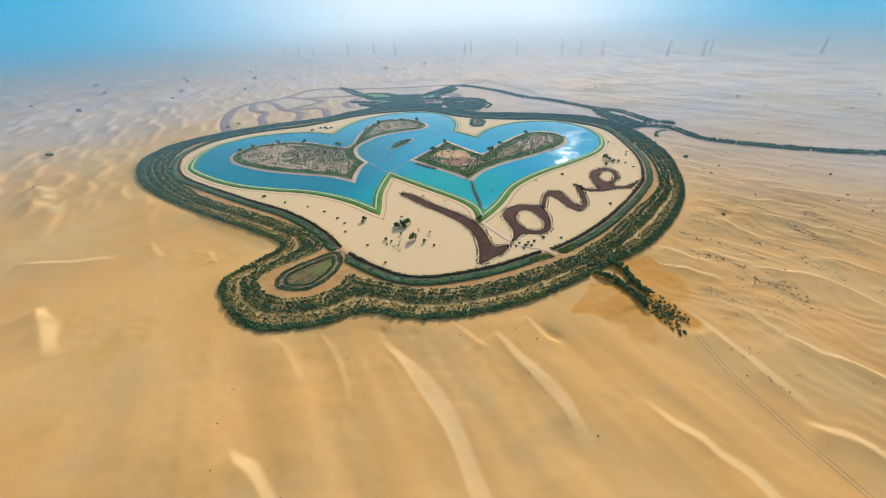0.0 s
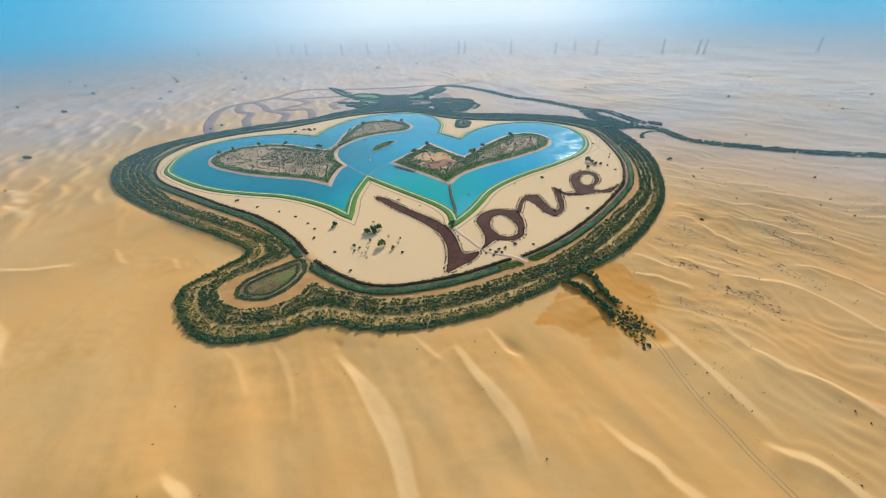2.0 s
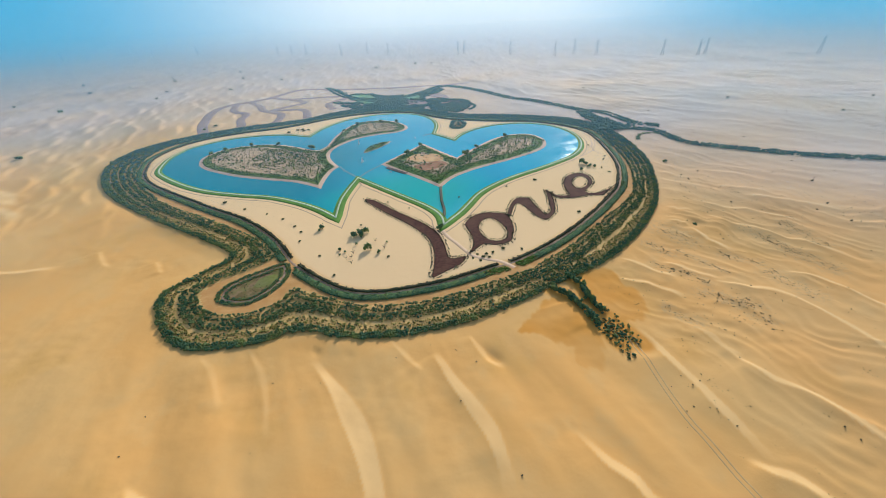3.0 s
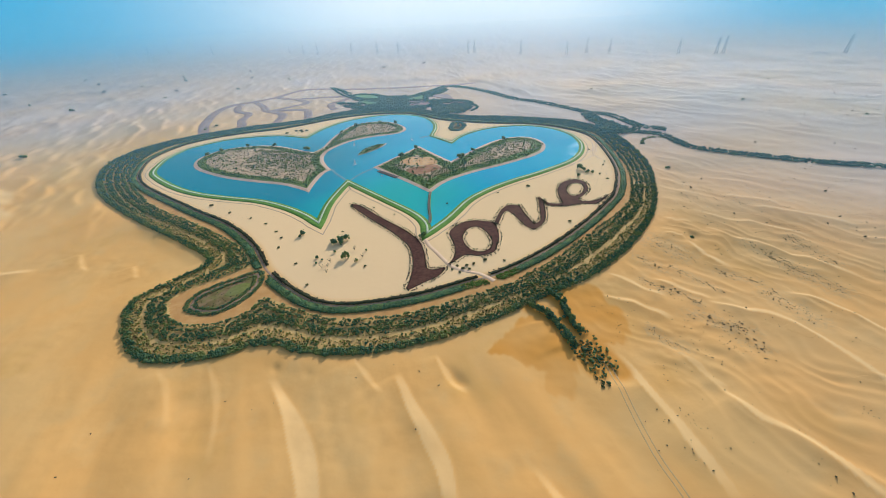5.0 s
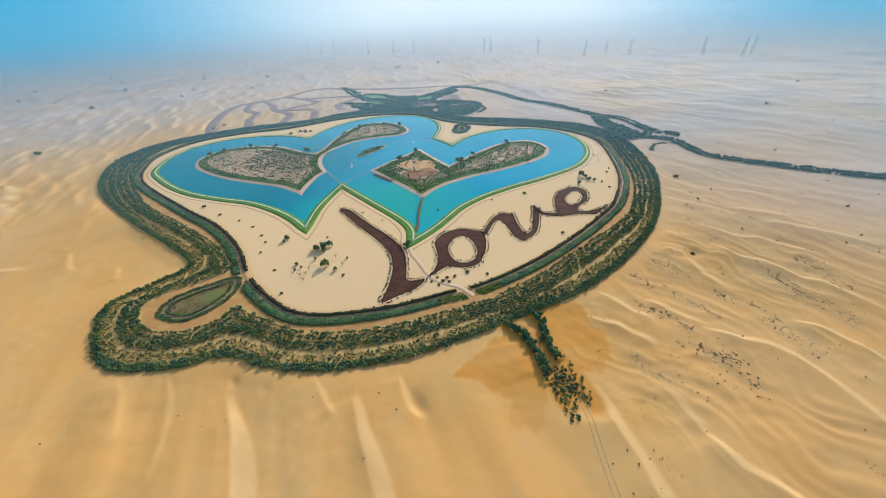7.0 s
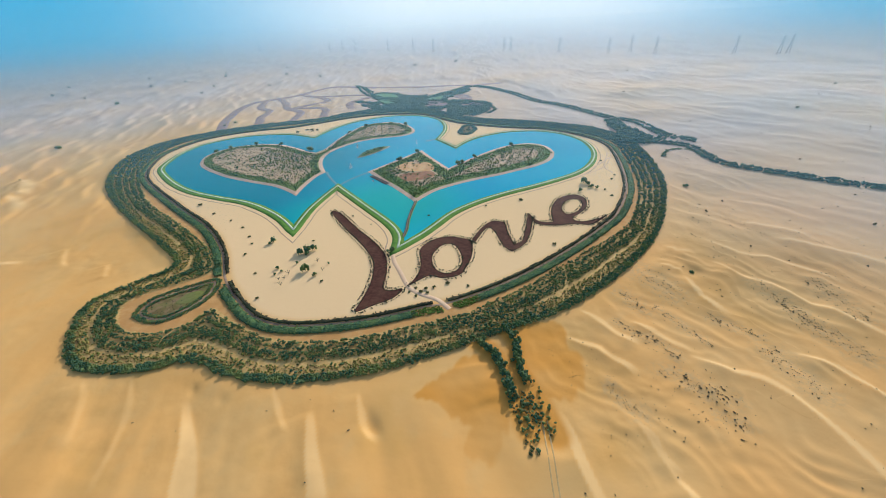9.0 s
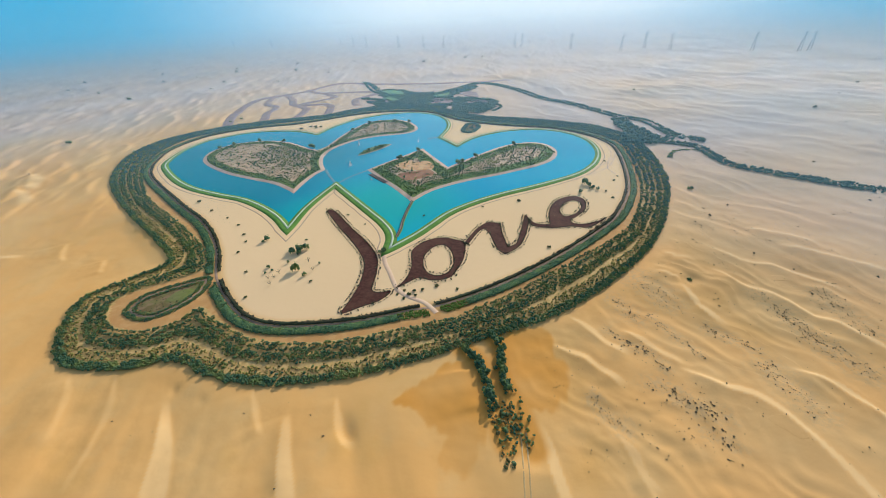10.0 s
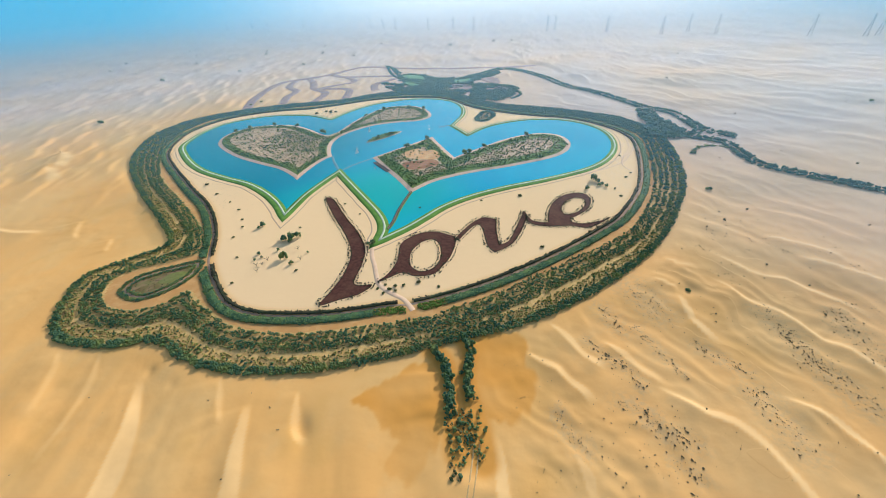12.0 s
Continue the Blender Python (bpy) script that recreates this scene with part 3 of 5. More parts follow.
def fitted(outline, d):
    """Offsets of about d to the right of an outline (to the left where negative), drawn back where they would cross another stretch of it."""
    d = np.broadcast_to(np.asarray(d, float), len(outline)).copy()
    n2 = normals2(outline, True)
    for _ in range(12):
        p = outline[:, :2] + n2 * d[:, None]
        bad = np.abs(depth_in(p, outline[:, :2])) < 0.9 * np.abs(d)
        d[bad] *= 0.85
    return d


def inset_outline(outline, d):
    """The outline drawn in by d, without the loops that would form in its sharp tips."""
    p = outline[:, :2] - normals2(outline, True) * d
    return p[depth_in(p, outline[:, :2]) > 0.93 * d]


def sheet(name, outline, z, mat, skirt=0.6, inset=0.0):
    """A flat, thick slab over an outline, with a short skirt all round."""
    p = outline[:, :2] - normals2(outline, True) * inset
    bm = bmesh.new()
    top = [bm.verts.new((x, y, z)) for x, y in p]
    low = [bm.verts.new((x, y, z - skirt)) for x, y in outline[:, :2]]
    n = len(top)
    for i in range(n):
        bm.faces.new((low[i], low[(i + 1) % n], top[(i + 1) % n], top[i]))
    bmesh.ops.triangle_fill(bm, use_beauty=True, edges=[bm.edges.get((top[i], top[(i + 1) % n])) for i in range(n)], normal=(0, 0, 1))
    me = bpy.data.meshes.new(name)
    bm.to_mesh(me)
    bm.free()
    me.materials.append(mat)
    return me


# ---- ground ----
def steps(*runs):
    out = [runs[0][0]]
    for a, b, d in runs:
        k = max(1, int(round((b - a) / d)))
        out += list(a + (b - a) * (np.arange(k) + 1) / k)
    return np.array(out)


def grown(a, b, d, rate):
    out = [a]
    while abs(out[-1]) < abs(b):
        out.append(out[-1] + d)
        d *= rate
    return np.array(out)


def build_ground():
    xs = np.concatenate([grown(-640, -4900, -3.4, 1.021)[:0:-1], steps((-640, -430, 3.0), (-430, -330, 2.8), (-330, -140, 2.0), (-140, 240, 1.1), (240, 400, 1.5)), grown(400, 4900, 2.6, 1.033)[1:]])
    ys = np.concatenate([grown(45, -900, -5, 1.25)[:0:-1], steps((45, 70, 2.0), (70, 195, 1.0), (195, 260, 1.25), (260, 345, 1.5), (345, 520, 3.5), (520, 800, 5.5)), grown(800, 4900, 4.4, 1.022)[1:]])
    gx, gy = np.meshgrid(xs, ys)
    q = np.column_stack([gx.ravel(), gy.ravel()])
    z = ground_height(q)
    w, h = len(xs), len(ys)
    i = np.arange(w * h).reshape(h, w)
    quads = np.stack([i[:-1, :-1], i[:-1, 1:], i[1:, 1:], i[1:, :-1]], -1).reshape(-1, 4)
    mid = q[quads].mean(1)
    d_out, d_in, d_hedge = depth_in(mid, RING_OUT), depth_in(mid, RING_IN), depth_in(mid, HEDGE)
    index = np.zeros(len(quads), int)
    index[(d_out > 1.5) & (d_in < 1)] = 1
    index[(d_in >= 1) & (d_hedge < -2)] = 2
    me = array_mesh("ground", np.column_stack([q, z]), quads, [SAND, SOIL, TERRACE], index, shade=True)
    # wet patches under the leaking planting, the levelled court, and distance haze as paler sand
    damp = np.zeros(len(q))
    d_ring = depth_in(q, RING_OUT)
    left_wet = chain([(132, 230), (116, 223), (103, 211), (88, 191)], [(88, 191), (100, 187), (111, 181), (120, 176)], [(120, 176), (116, 164), (119, 160)], [(119, 160), (132, 160), (140, 176), (142, 196), (132, 230)], step=3)
    right_wet = spline([(144, 245), (157, 256), (171, 258), (178, 249), (180, 236), (185, 224), (184, 210), (174, 197), (159, 200), (151, 215), (142, 230)], 3, True)
    for pts in (left_wet, right_wet):
        d = depth_in(q, ccw(pts)) + 2.6 * ripple(q[:, 0] / 4, q[:, 1] / 9, 61) + 2.0 * ripple(q[:, 0] / 17, q[:, 1] / 17, 62)
        damp = np.maximum(damp, (0.70 + 0.26 * ripple(q[:, 0] / 20, q[:, 1] / 20, 64)) * smooth(-1.2, 2.4, d) * (0.62 + 0.38 * smooth(168, 190, q[:, 1])))
    for line in (SPUR_L, SPUR_R):
        d, _, _ = near_line(q, line, False)
        damp = np.maximum(damp, 0.8 * (1 - smooth(4, 10, d)))
    court = smooth(-3, 6, depth_in(q, HEDGE))
    # painted haze: its amount grows with distance from the viewpoint
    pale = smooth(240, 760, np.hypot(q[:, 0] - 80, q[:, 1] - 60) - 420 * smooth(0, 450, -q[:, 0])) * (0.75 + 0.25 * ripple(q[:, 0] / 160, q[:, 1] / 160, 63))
    wide = np.hypot(q[:, 0] - 80, q[:, 1] - 60)
    small = (0.75 * smooth(330, 620, wide - 620 * smooth(100, 350, -q[:, 0]) + 130 * smooth(150, 320, q[:, 0])) + 0.25 * smooth(700, 1500, wide)) * (1 - smooth(-40, -8, d_ring)) * np.clip(0.65 + 0.7 * ripple(q[:, 0] / 120, q[:, 1] / 120, 65), 0.15, 1.2)
    litter = np.zeros(len(q))
    for x0, y0, x1, y1, half in STRIPS:
        d, _, _ = near_line(q, np.array(((x0, y0), (x1, y1))), False, 40.0)
        litter = np.maximum(litter, 0.8 * (1 - smooth(0.4 * half, 2.4 * half + 3, d + 3 * ripple(q[:, 0] / 8, q[:, 1] / 8, 66))))
    for name, vals in (("small_dunes", small), ("litter", litter), ("lit_face", dunes(q)[1]), ("damp", damp), ("court", court), ("pale", np.clip(np.maximum(pale, 0.06 * smooth(150, 280, q[:, 0] + 0.2 * (q[:, 1] - 200))), 0, 1) * (1 - court))):
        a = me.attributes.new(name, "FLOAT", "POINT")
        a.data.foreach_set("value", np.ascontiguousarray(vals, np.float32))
    ob = new("ground", me)
    tagged(ob, "wind-shaped golden desert sand with soft dune crests", "sand", kind="structure")
    return ob


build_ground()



def air_ring(radius, heights, mat, n=120):
    """A round sheet about the place that stands in for hazy air, from below the sand up."""
    a = np.linspace(0, 2 * np.pi, n, endpoint=False)
    v = np.concatenate([np.column_stack([80 + radius * np.sin(a), 50 + radius * np.cos(a), np.full(n, z)]) for z in heights])
    f = [(j * n + i, j * n + (i + 1) % n, (j + 1) * n + (i + 1) % n, (j + 1) * n + i) for j in range(len(heights) - 1) for i in range(n)]
    return mesh_of("backdrop", v, f, mat, shade=True)


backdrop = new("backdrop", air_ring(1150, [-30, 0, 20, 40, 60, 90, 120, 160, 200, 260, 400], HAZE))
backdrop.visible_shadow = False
tagged(backdrop, "glowing sheet painted as pale blue haze over the far desert", "sky", kind="structure")
# unseen rings added to tint distant things blue, as haze would
for radius in (360, 560, 800):
    tagged(new("backdrop", air_ring(radius, [-5, 50, 100, 150, 200, 255], HAZE_SHEET)), "added see-through sheet standing in for haze over the desert", "haze", kind="structure")

# ---- lake ----
WATER_Z = -0.35


def build_lake():
    p = inset_outline(LAKE, 4.0)
    bm = bmesh.new()
    vs = [bm.verts.new((x, y, WATER_Z)) for x, y in p]
    es = [bm.edges.new((vs[i], vs[(i + 1) % len(vs)])) for i in range(len(vs))]
    bmesh.ops.triangle_fill(bm, use_beauty=True, edges=es, normal=(0, 0, 1))
    for _ in range(3):
        long = [e for e in bm.edges if e.calc_length() > 22]
        if long:
            bmesh.ops.subdivide_edges(bm, edges=long, cuts=1)
            bmesh.ops.triangulate(bm, faces=bm.faces[:])
    me = bpy.data.meshes.new("lake")
    bm.to_mesh(me)
    bm.free()
    me.materials.append(WATER)
    co = np.zeros(len(me.vertices) * 3, np.float32)
    me.vertices.foreach_get("co", co)
    q = co.reshape(-1, 3)[:, :2].astype(float)
    val = 0.9 * (1 - smooth(20, 120, np.hypot(q[:, 0] - 15, q[:, 1] - 425))) + 0.45 * (1 - smooth(10, 60, np.hypot(q[:, 0] + 70, q[:, 1] - 400)))
    me.attributes.new("shallow", "FLOAT", "POINT").data.foreach_set("value", np.clip(val, 0, 1).astype(np.float32))
    # tone darkens towards the west, less so in the north
    drop = smooth(20, -150, q[:, 0]) * (1 - 0.7 * smooth(560, 720, q[:, 1]))
    me.attributes.new("drop", "FLOAT", "POINT").data.foreach_set("value", drop.astype(np.float32))
    tagged(new("water", me), "calm turquoise lake shaped as two joined hearts", "lake", kind="structure")


build_lake()
tagged(new("bank", ribbon("bank", LAKE, (-7.0, -4.2, -0.9), (-1.7, -0.30, 0.2), LAWN)), "grassy bank sloping to the lake water", "bank", kind="structure")
tagged(new("kerb", ribbon("kerb", LAKE, (-1.15, -1.1, 0.95, 1.0), (-0.1, 0.34, 0.34, 0.0), KERB)), "pale concrete kerb path round the lake", "path", kind="structure")
south = smooth(0, 1, (620 - LAKE[:, 1]) / 160)
tagged(new("lawn", ribbon("lawn", LAKE, (1.0, 2.4 + 1.0 * south, 3.0 + 3.6 * south, 3.2 + 3.7 * south), (0.22, 0.30, 0.22, -0.3), LAWN)), "watered green lawn verge along the lake kerb", "lawn", kind="structure")
for near, wide in ((6.8, 0.55),):
    off = fitted(LAKE, near + 4.6 * south + 0.7 * ripple(LAKE[:, 0] / 21, LAKE[:, 1] / 21, int(near)))
    tagged(new("dirt_track", ribbon("dirt_track", LAKE, (off - wide - 0.2, off - wide, off + wide, off + wide + 0.2), (-0.1, 0.06, 0.06, -0.1), DIRT)), "thin worn wheel track beside the lake lawn", "track", kind="structure")
for pts in ([(284, 640), (283, 600), (274, 566), (262, 540), (240, 518), (215, 500)], [(276, 630), (276, 590), (266, 560), (252, 542), (240, 530)], [(268, 520), (262, 536), (266, 556), (274, 572)]):
    tagged(new("dirt_track", ribbon("dirt_track", spline(pts, 4), (-1.0, -0.8, 0.8, 1.0), (-0.1, 0.08, 0.08, -0.1), TRODDEN, closed=False)), "faint pinkish vehicle track on the levelled sand", "track", kind="structure")
tagged(new("path", ribbon("path", HEDGE, (2.3, 2.5, 4.4, 4.6), (-0.1, 0.07, 0.07, -0.1), GRAVEL)), "brown gravel path between two clipped hedges", "path", kind="structure")
gate_line = spline([(39, 331), (45, 316), (52, 305), (60, 291), (66, 283), (76, 277), (89, 272), (99, 263)], 3)
tagged(new("path", ribbon("path", gate_line, (-2.0, -1.7, 1.7, 2.0), (-0.1, 0.15, 0.15, -0.1), TRODDEN, closed=False)), "pinkish trodden footpath leading to the lake tip", "path", kind="structure")
for t in TRACKS:
    wide = 9 if t is TRACKS[0] else 8
    tagged(new("dirt_track", ribbon("dirt_track", t, (-wide - 3, -wide, -wide * 0.5, 0, wide * 0.5, wide, wide + 3), (-1.2, 0.5, 0.7, 0.7, 0.7, 0.5, -1.2), MAUVE, closed=False, drape=True)),
           "winding mauve-brown sunken track across pale sand", "track", kind="structure")
for wig in (0.0, 2.6):
    line = spline([(157 + wig, 184), (158 + wig, 170), (159 + wig, 150), (161 + wig, 128), (165 + wig, 112), (168 + wig, 98), (172 + wig, 85), (177 + wig, 68), (184 + wig, 40)], 3)
    tagged(new("wheel_track", ribbon("wheel_track", line, (-0.45, -0.25, 0.25, 0.45), (-0.05, 0.06, 0.06, -0.05), RUT, closed=False, drape=True)),
           "faint wheel rut pressed into soft sand", "track", kind="structure")


# ---- islands ----
def island(outline, label, core, rim=14.0, shore=1.0):
    """A low island: a beach that slopes into the water, a grassy rim, and drier ground inside it."""
    root = new("island")
    tagged(root, label, "island")
    root.location = (*outline.mean(0), 0)
    inv = Matrix.Translation(-root.location)
    rows = [("beach", ribbon("beach", outline, [fitted(outline, shore * o) for o in (4.0, 1.2, -2.5, -5.6, -8.0)], (-2.2, WATER_Z - 0.1, -0.12, 0.12, 0.10), SHORE)),
            ("grass", sheet("grass", inset_outline(outline, 5.6 * shore), 0.26, VERGE, 0.3))]
    if rim:
        rows.append(("soil", sheet("soil", inset_outline(outline, rim), 0.34, core, 0.2)))
    for name, me in rows:
        me.transform(inv)
        part(name, me, root)
    return root


SILT = speckled("silt", (0.11, 0.30, 0.34), (0.16, 0.31, 0.33), 0.2)
VERGE = speckled("island_grass", (0.15, 0.24, 0.05), (0.25, 0.29, 0.08), 0.12, c=(0.10, 0.20, 0.045))
ISLE_SOIL = speckled("island_soil", (0.70, 0.48, 0.28), (0.60, 0.39, 0.21), 0.10, c=(0.42, 0.33, 0.18), scale2=0.03)
island(ISLE_A, "large heart-shaped island with pale beach and grey shrubs", ISLE_SOIL, 17.0)
island(ISLE_B, "arrow-shaped island with bare sand patch and dense shrubs", ISLE_SOIL, 22.0)
island(ISLET, "narrow green islet in the open water", LAWN, 0, 0.3)
BARE = speckled("bare_red_sand", (0.70, 0.36, 0.14), (0.74, 0.45, 0.21), 0.12, c=(0.58, 0.30, 0.12))
clearing = ccw(spline([(-8, 533), (6, 552), (18, 546), (30, 552), (42, 540), (44, 524), (26, 519), (8, 521)], 4, True))
tagged(new("clearing", sheet("clearing", clearing, 0.44, BARE, 0.2)), "bare reddish sand clearing on the island", "sand", kind="structure")
clearing2 = ccw(spline([(4, 505), (25, 516), (42, 520), (50, 505), (32, 490), (16, 488)], 4, True))
tagged(new("clearing", sheet("clearing", clearing2, 0.40, MULCH_SOIL := speckled("brown_earth", (0.34, 0.15, 0.07), (0.44, 0.22, 0.11), 0.15), 0.3)), "dark brown dug earth beside the sand clearing", "earth", kind="structure")
for pts, w in (([(-101, 517), (-90, 500), (-69, 474)], 1.6), ([(-66, 472), (-57, 494), (-42, 516)], 1.6), ([(31, 655), (22, 654), (12, 646)], 2.4)):
    tagged(new("sandbar", ribbon("sandbar", spline(pts, 3), (-w - 1.5, -w, w, w + 1.5), (WATER_Z - 0.5, WATER_Z + 0.05, WATER_Z + 0.05, WATER_Z - 0.5), SILT, closed=False)),
           "low silty sandbar just breaking the water", "sandbar", kind="structure")


# ---- letters planted in the court ----
LETTER_L = spline([(-46, 401), (-37, 402), (-7, 371), (18, 347), (35, 325), (42, 303), (46, 281), (60, 282), (55, 271), (43, 262), (31, 254), (32, 270), (32, 290), (26, 315), (10, 338), (-18, 368)], 2, True)
LETTER_O = spline([(63, 286), (67, 298), (68, 314), (63, 338), (73, 355), (87, 361), (98, 359), (108, 354), (110, 331), (107, 315), (102, 303), (89, 298), (78, 300), (71, 294)], 2, True)
HOLE_O = spline([(81, 311), (76, 328), (81, 344), (90, 348), (98, 338), (102, 322), (99, 310), (91, 305)], 2, True)
LETTER_V = chain([(107, 353), (114, 375), (121, 388), (127, 393), (138, 391)], [(138, 391), (141, 372), (146, 352)], [(146, 352), (153, 358), (157, 381), (161, 410)],
                 [(161, 410), (165, 403), (163, 380), (157, 355), (144, 339)], [(144, 339), (136, 349), (127, 374), (120, 377), (111, 351)], [(111, 351), (107, 353)], step=2)
LETTER_E = chain([(164, 404), (172, 394), (184, 394)], [(184, 394), (184, 413), (188, 432), (199, 450), (215, 456), (223, 446), (221, 427), (211, 411), (204, 404)], [(204, 404), (206, 398), (218, 398), (238, 410)],
                 [(238, 410), (220, 391), (204, 391), (187, 387), (171, 388), (164, 396)], [(164, 396), (164, 404)], step=2)
HOLE_E = spline([(199, 411), (196, 423), (201, 437), (210, 445), (217, 442), (216, 428), (209, 416)], 2, True)


def bed(outline, hole=None):
    """A raised planting bed of dark mulch, with a hole where the letter has one."""
    bm = bmesh.new()
    rims = []
    for line, turn in ((outline, 1), (hole, -1)):
        if line is None:
            continue
        line = ccw(line)
        p = line - normals2(line, True) * 0.3 * turn
        top = [bm.verts.new((x, y, 0.16)) for x, y in p]
        low = [bm.verts.new((x, y, -0.1)) for x, y in line]
        n = len(top)
        for i in range(n):
            bm.faces.new((low[i], low[(i + 1) % n], top[(i + 1) % n], top[i]))
        rims += [bm.edges.get((top[i], top[(i + 1) % n])) for i in range(n)]
    bmesh.ops.triangle_fill(bm, use_beauty=True, edges=rims, normal=(0, 0, 1))
    me = bpy.data.meshes.new("planting_bed")
    bm.to_mesh(me)
    bm.free()
    me.materials.append(MULCH)
    return me


for outline, hole, what in ((LETTER_L, None, "letter L"), (LETTER_O, HOLE_O, "letter o"), (LETTER_V, None, "letter v"), (LETTER_E, HOLE_E, "letter e")):
    tagged(new("planting_bed", bed(outline, hole)), "dark brown mulch bed shaped as the " + what, "planting bed", "letter beds", kind="structure")


# ---- plants ----
def ico(radius, seed, squash=0.8, sub=1):
    bm = bmesh.new()
    bmesh.ops.create_icosphere(bm, subdivisions=sub, radius=radius)
    r = random.Random(seed)
    for v in bm.verts:
        v.co *= r.uniform(0.72, 1.25)
        v.co.z *= squash
    vs = np.array([v.co[:] for v in bm.verts])
    fs = np.array([[v.index for v in f.verts] for f in bm.faces])
    bm.free()
    return vs, fs


def tube(a, b, r0, r1, k=4):
    a, b = np.array(a, float), np.array(b, float)
    d = Vector(b - a).to_track_quat("Z", "Y").to_matrix()
    vs = []
    for c, r in ((a, r0), (b, r1)):
        for i in range(k):
            vs.append(c + np.array(d @ Vector((r * math.cos(2 * math.pi * i / k), r * math.sin(2 * math.pi * i / k), 0))))
    fs = []
    for i in range(k):
        j = (i + 1) % k
        fs += [(i, j, k + j), (i, k + j, k + i)]
    return np.array(vs), np.array(fs)


def join(pieces):
    vs, fs, at = [], [], 0
    for v, f in pieces:
        vs.append(v), fs.append(f + at)
        at += len(v)
    return np.concatenate(vs), np.concatenate(fs)


def crown_of(seed, width, height, base, clumps, leaves, sub=1, lump=(0.15, 0.26)):
    """An uneven crown: many lumpy clumps of foliage with loose sprays of leaves between and around them."""
    r = random.Random(seed)
    pieces = []
    for i in range(clumps):
        a, d = r.uniform(0, 6.28), width * 0.5 * math.sqrt(r.uniform(0.02, 0.75))
        z = base + (height - base) * r.uniform(0.25, 0.8) * (1 - 0.5 * (d / (width * 0.5)) ** 2)
        v, f = ico(width * r.uniform(*lump), seed * 31 + i, r.uniform(0.6, 0.95), sub)
        pieces.append((v + np.array([d * math.cos(a), d * math.sin(a), z]), f))
    for i in range(leaves):
        a, d = r.uniform(0, 6.28), width * 0.5 * math.sqrt(r.uniform(0.3, 1.15))
        z = base + (height - base) * r.uniform(0.05, 1.0) * max(0.35, 1.1 - 0.55 * (d / (width * 0.5)) ** 2)
        c = np.array([d * math.cos(a), d * math.sin(a), z])
        s = width * r.uniform(0.06, 0.12)
        t = np.array([[r.uniform(-1, 1) for _ in range(3)] for _ in range(3)]) * s
        pieces.append((c + t, np.array([[0, 1, 2]])))
    return join(pieces)


def trunk_of(seed, width, height):
    r = random.Random(seed)
    lean = (r.uniform(-0.2, 0.2), r.uniform(-0.2, 0.2), height * 0.45)
    pieces = [tube((0, 0, -0.3), lean, width * 0.05, width * 0.035, 5)]
    for i in range(3):
        a = 2.1 * i + r.uniform(-0.4, 0.4)
        pieces.append(tube(lean, (lean[0] + 0.3 * width * math.cos(a), lean[1] + 0.3 * width * math.sin(a), height * 0.75), width * 0.03, width * 0.012, 3))
    return join(pieces)


def scatter(name, label, category, places, shapes, mats, seed=0, stand=1.0):
    """Many like plants joined into one piece: places are rows of x, y, z, size; shapes are pairs of crown and trunk."""
    r = np.random.default_rng(seed)
    places = np.asarray(places, float)
    kind = r.integers(0, len(shapes), len(places))
    vs, fs, ix, at = [], [], [], 0
    for k, (crown, trunk) in enumerate(shapes):
        rows = places[kind == k]
        if not len(rows):
            continue
        pieces = [crown] if trunk is None else [crown, trunk]
        v, f = join(pieces)
        mi = np.concatenate([np.full(len(p[1]), j) for j, p in enumerate(pieces)])
        a = r.uniform(0, 6.28, len(rows))
        c, s = np.cos(a)[:, None], np.sin(a)[:, None]
        size = rows[:, 3:4]
        tall = r.uniform(0.8, 1.25, (len(rows), 1)) * stand
        x = (v[:, 0] * c - v[:, 1] * s) * size + rows[:, 0:1]
        y = (v[:, 0] * s + v[:, 1] * c) * size + rows[:, 1:2]
        z = v[:, 2] * size * tall + rows[:, 2:3]
        vs.append(np.stack([x, y, z], -1).reshape(-1, 3))
        fs.append((f[None] + (np.arange(len(rows)) * len(v))[:, None, None]).reshape(-1, 3) + at)
        ix.append(np.tile(mi, len(rows)))
        at += len(rows) * len(v)
    me = array_mesh(name, np.concatenate(vs), np.concatenate(fs), mats, np.concatenate(ix))
    return tagged(new(name, me), label, category, kind="stuff")


def on_ground(xy, sink=0.05):
    return ground_height(np.asarray(xy, float)) - sink


TREES = [(crown_of(s, 1.0, 0.95, 0.12, 8, 26), trunk_of(s, 1.0, 0.9)) for s in range(1, 6)]
LIGHT_TREES = [(crown_of(s, 1.0, 0.95, 0.08, 4, 8, lump=(0.22, 0.34)), None) for s in range(11, 15)]
HEDGE_TREES = [(crown_of(s, 1.05, 0.95, 0.0, 3, 4, lump=(0.28, 0.40)), None) for s in range(41, 46)]
FAR_TREES = [(crown_of(s, 1.05, 0.95, 0.05, 3, 4, lump=(0.26, 0.40)), None) for s in range(51, 55)]
BUSHES = [(crown_of(s, 1.0, 0.7, 0.0, 3, 6, lump=(0.22, 0.36)), None) for s in range(21, 25)]
DOTS = [(crown_of(s, 1.0, 0.7, 0.0, 2, 4, lump=(0.26, 0.40)), None) for s in range(31, 35)]


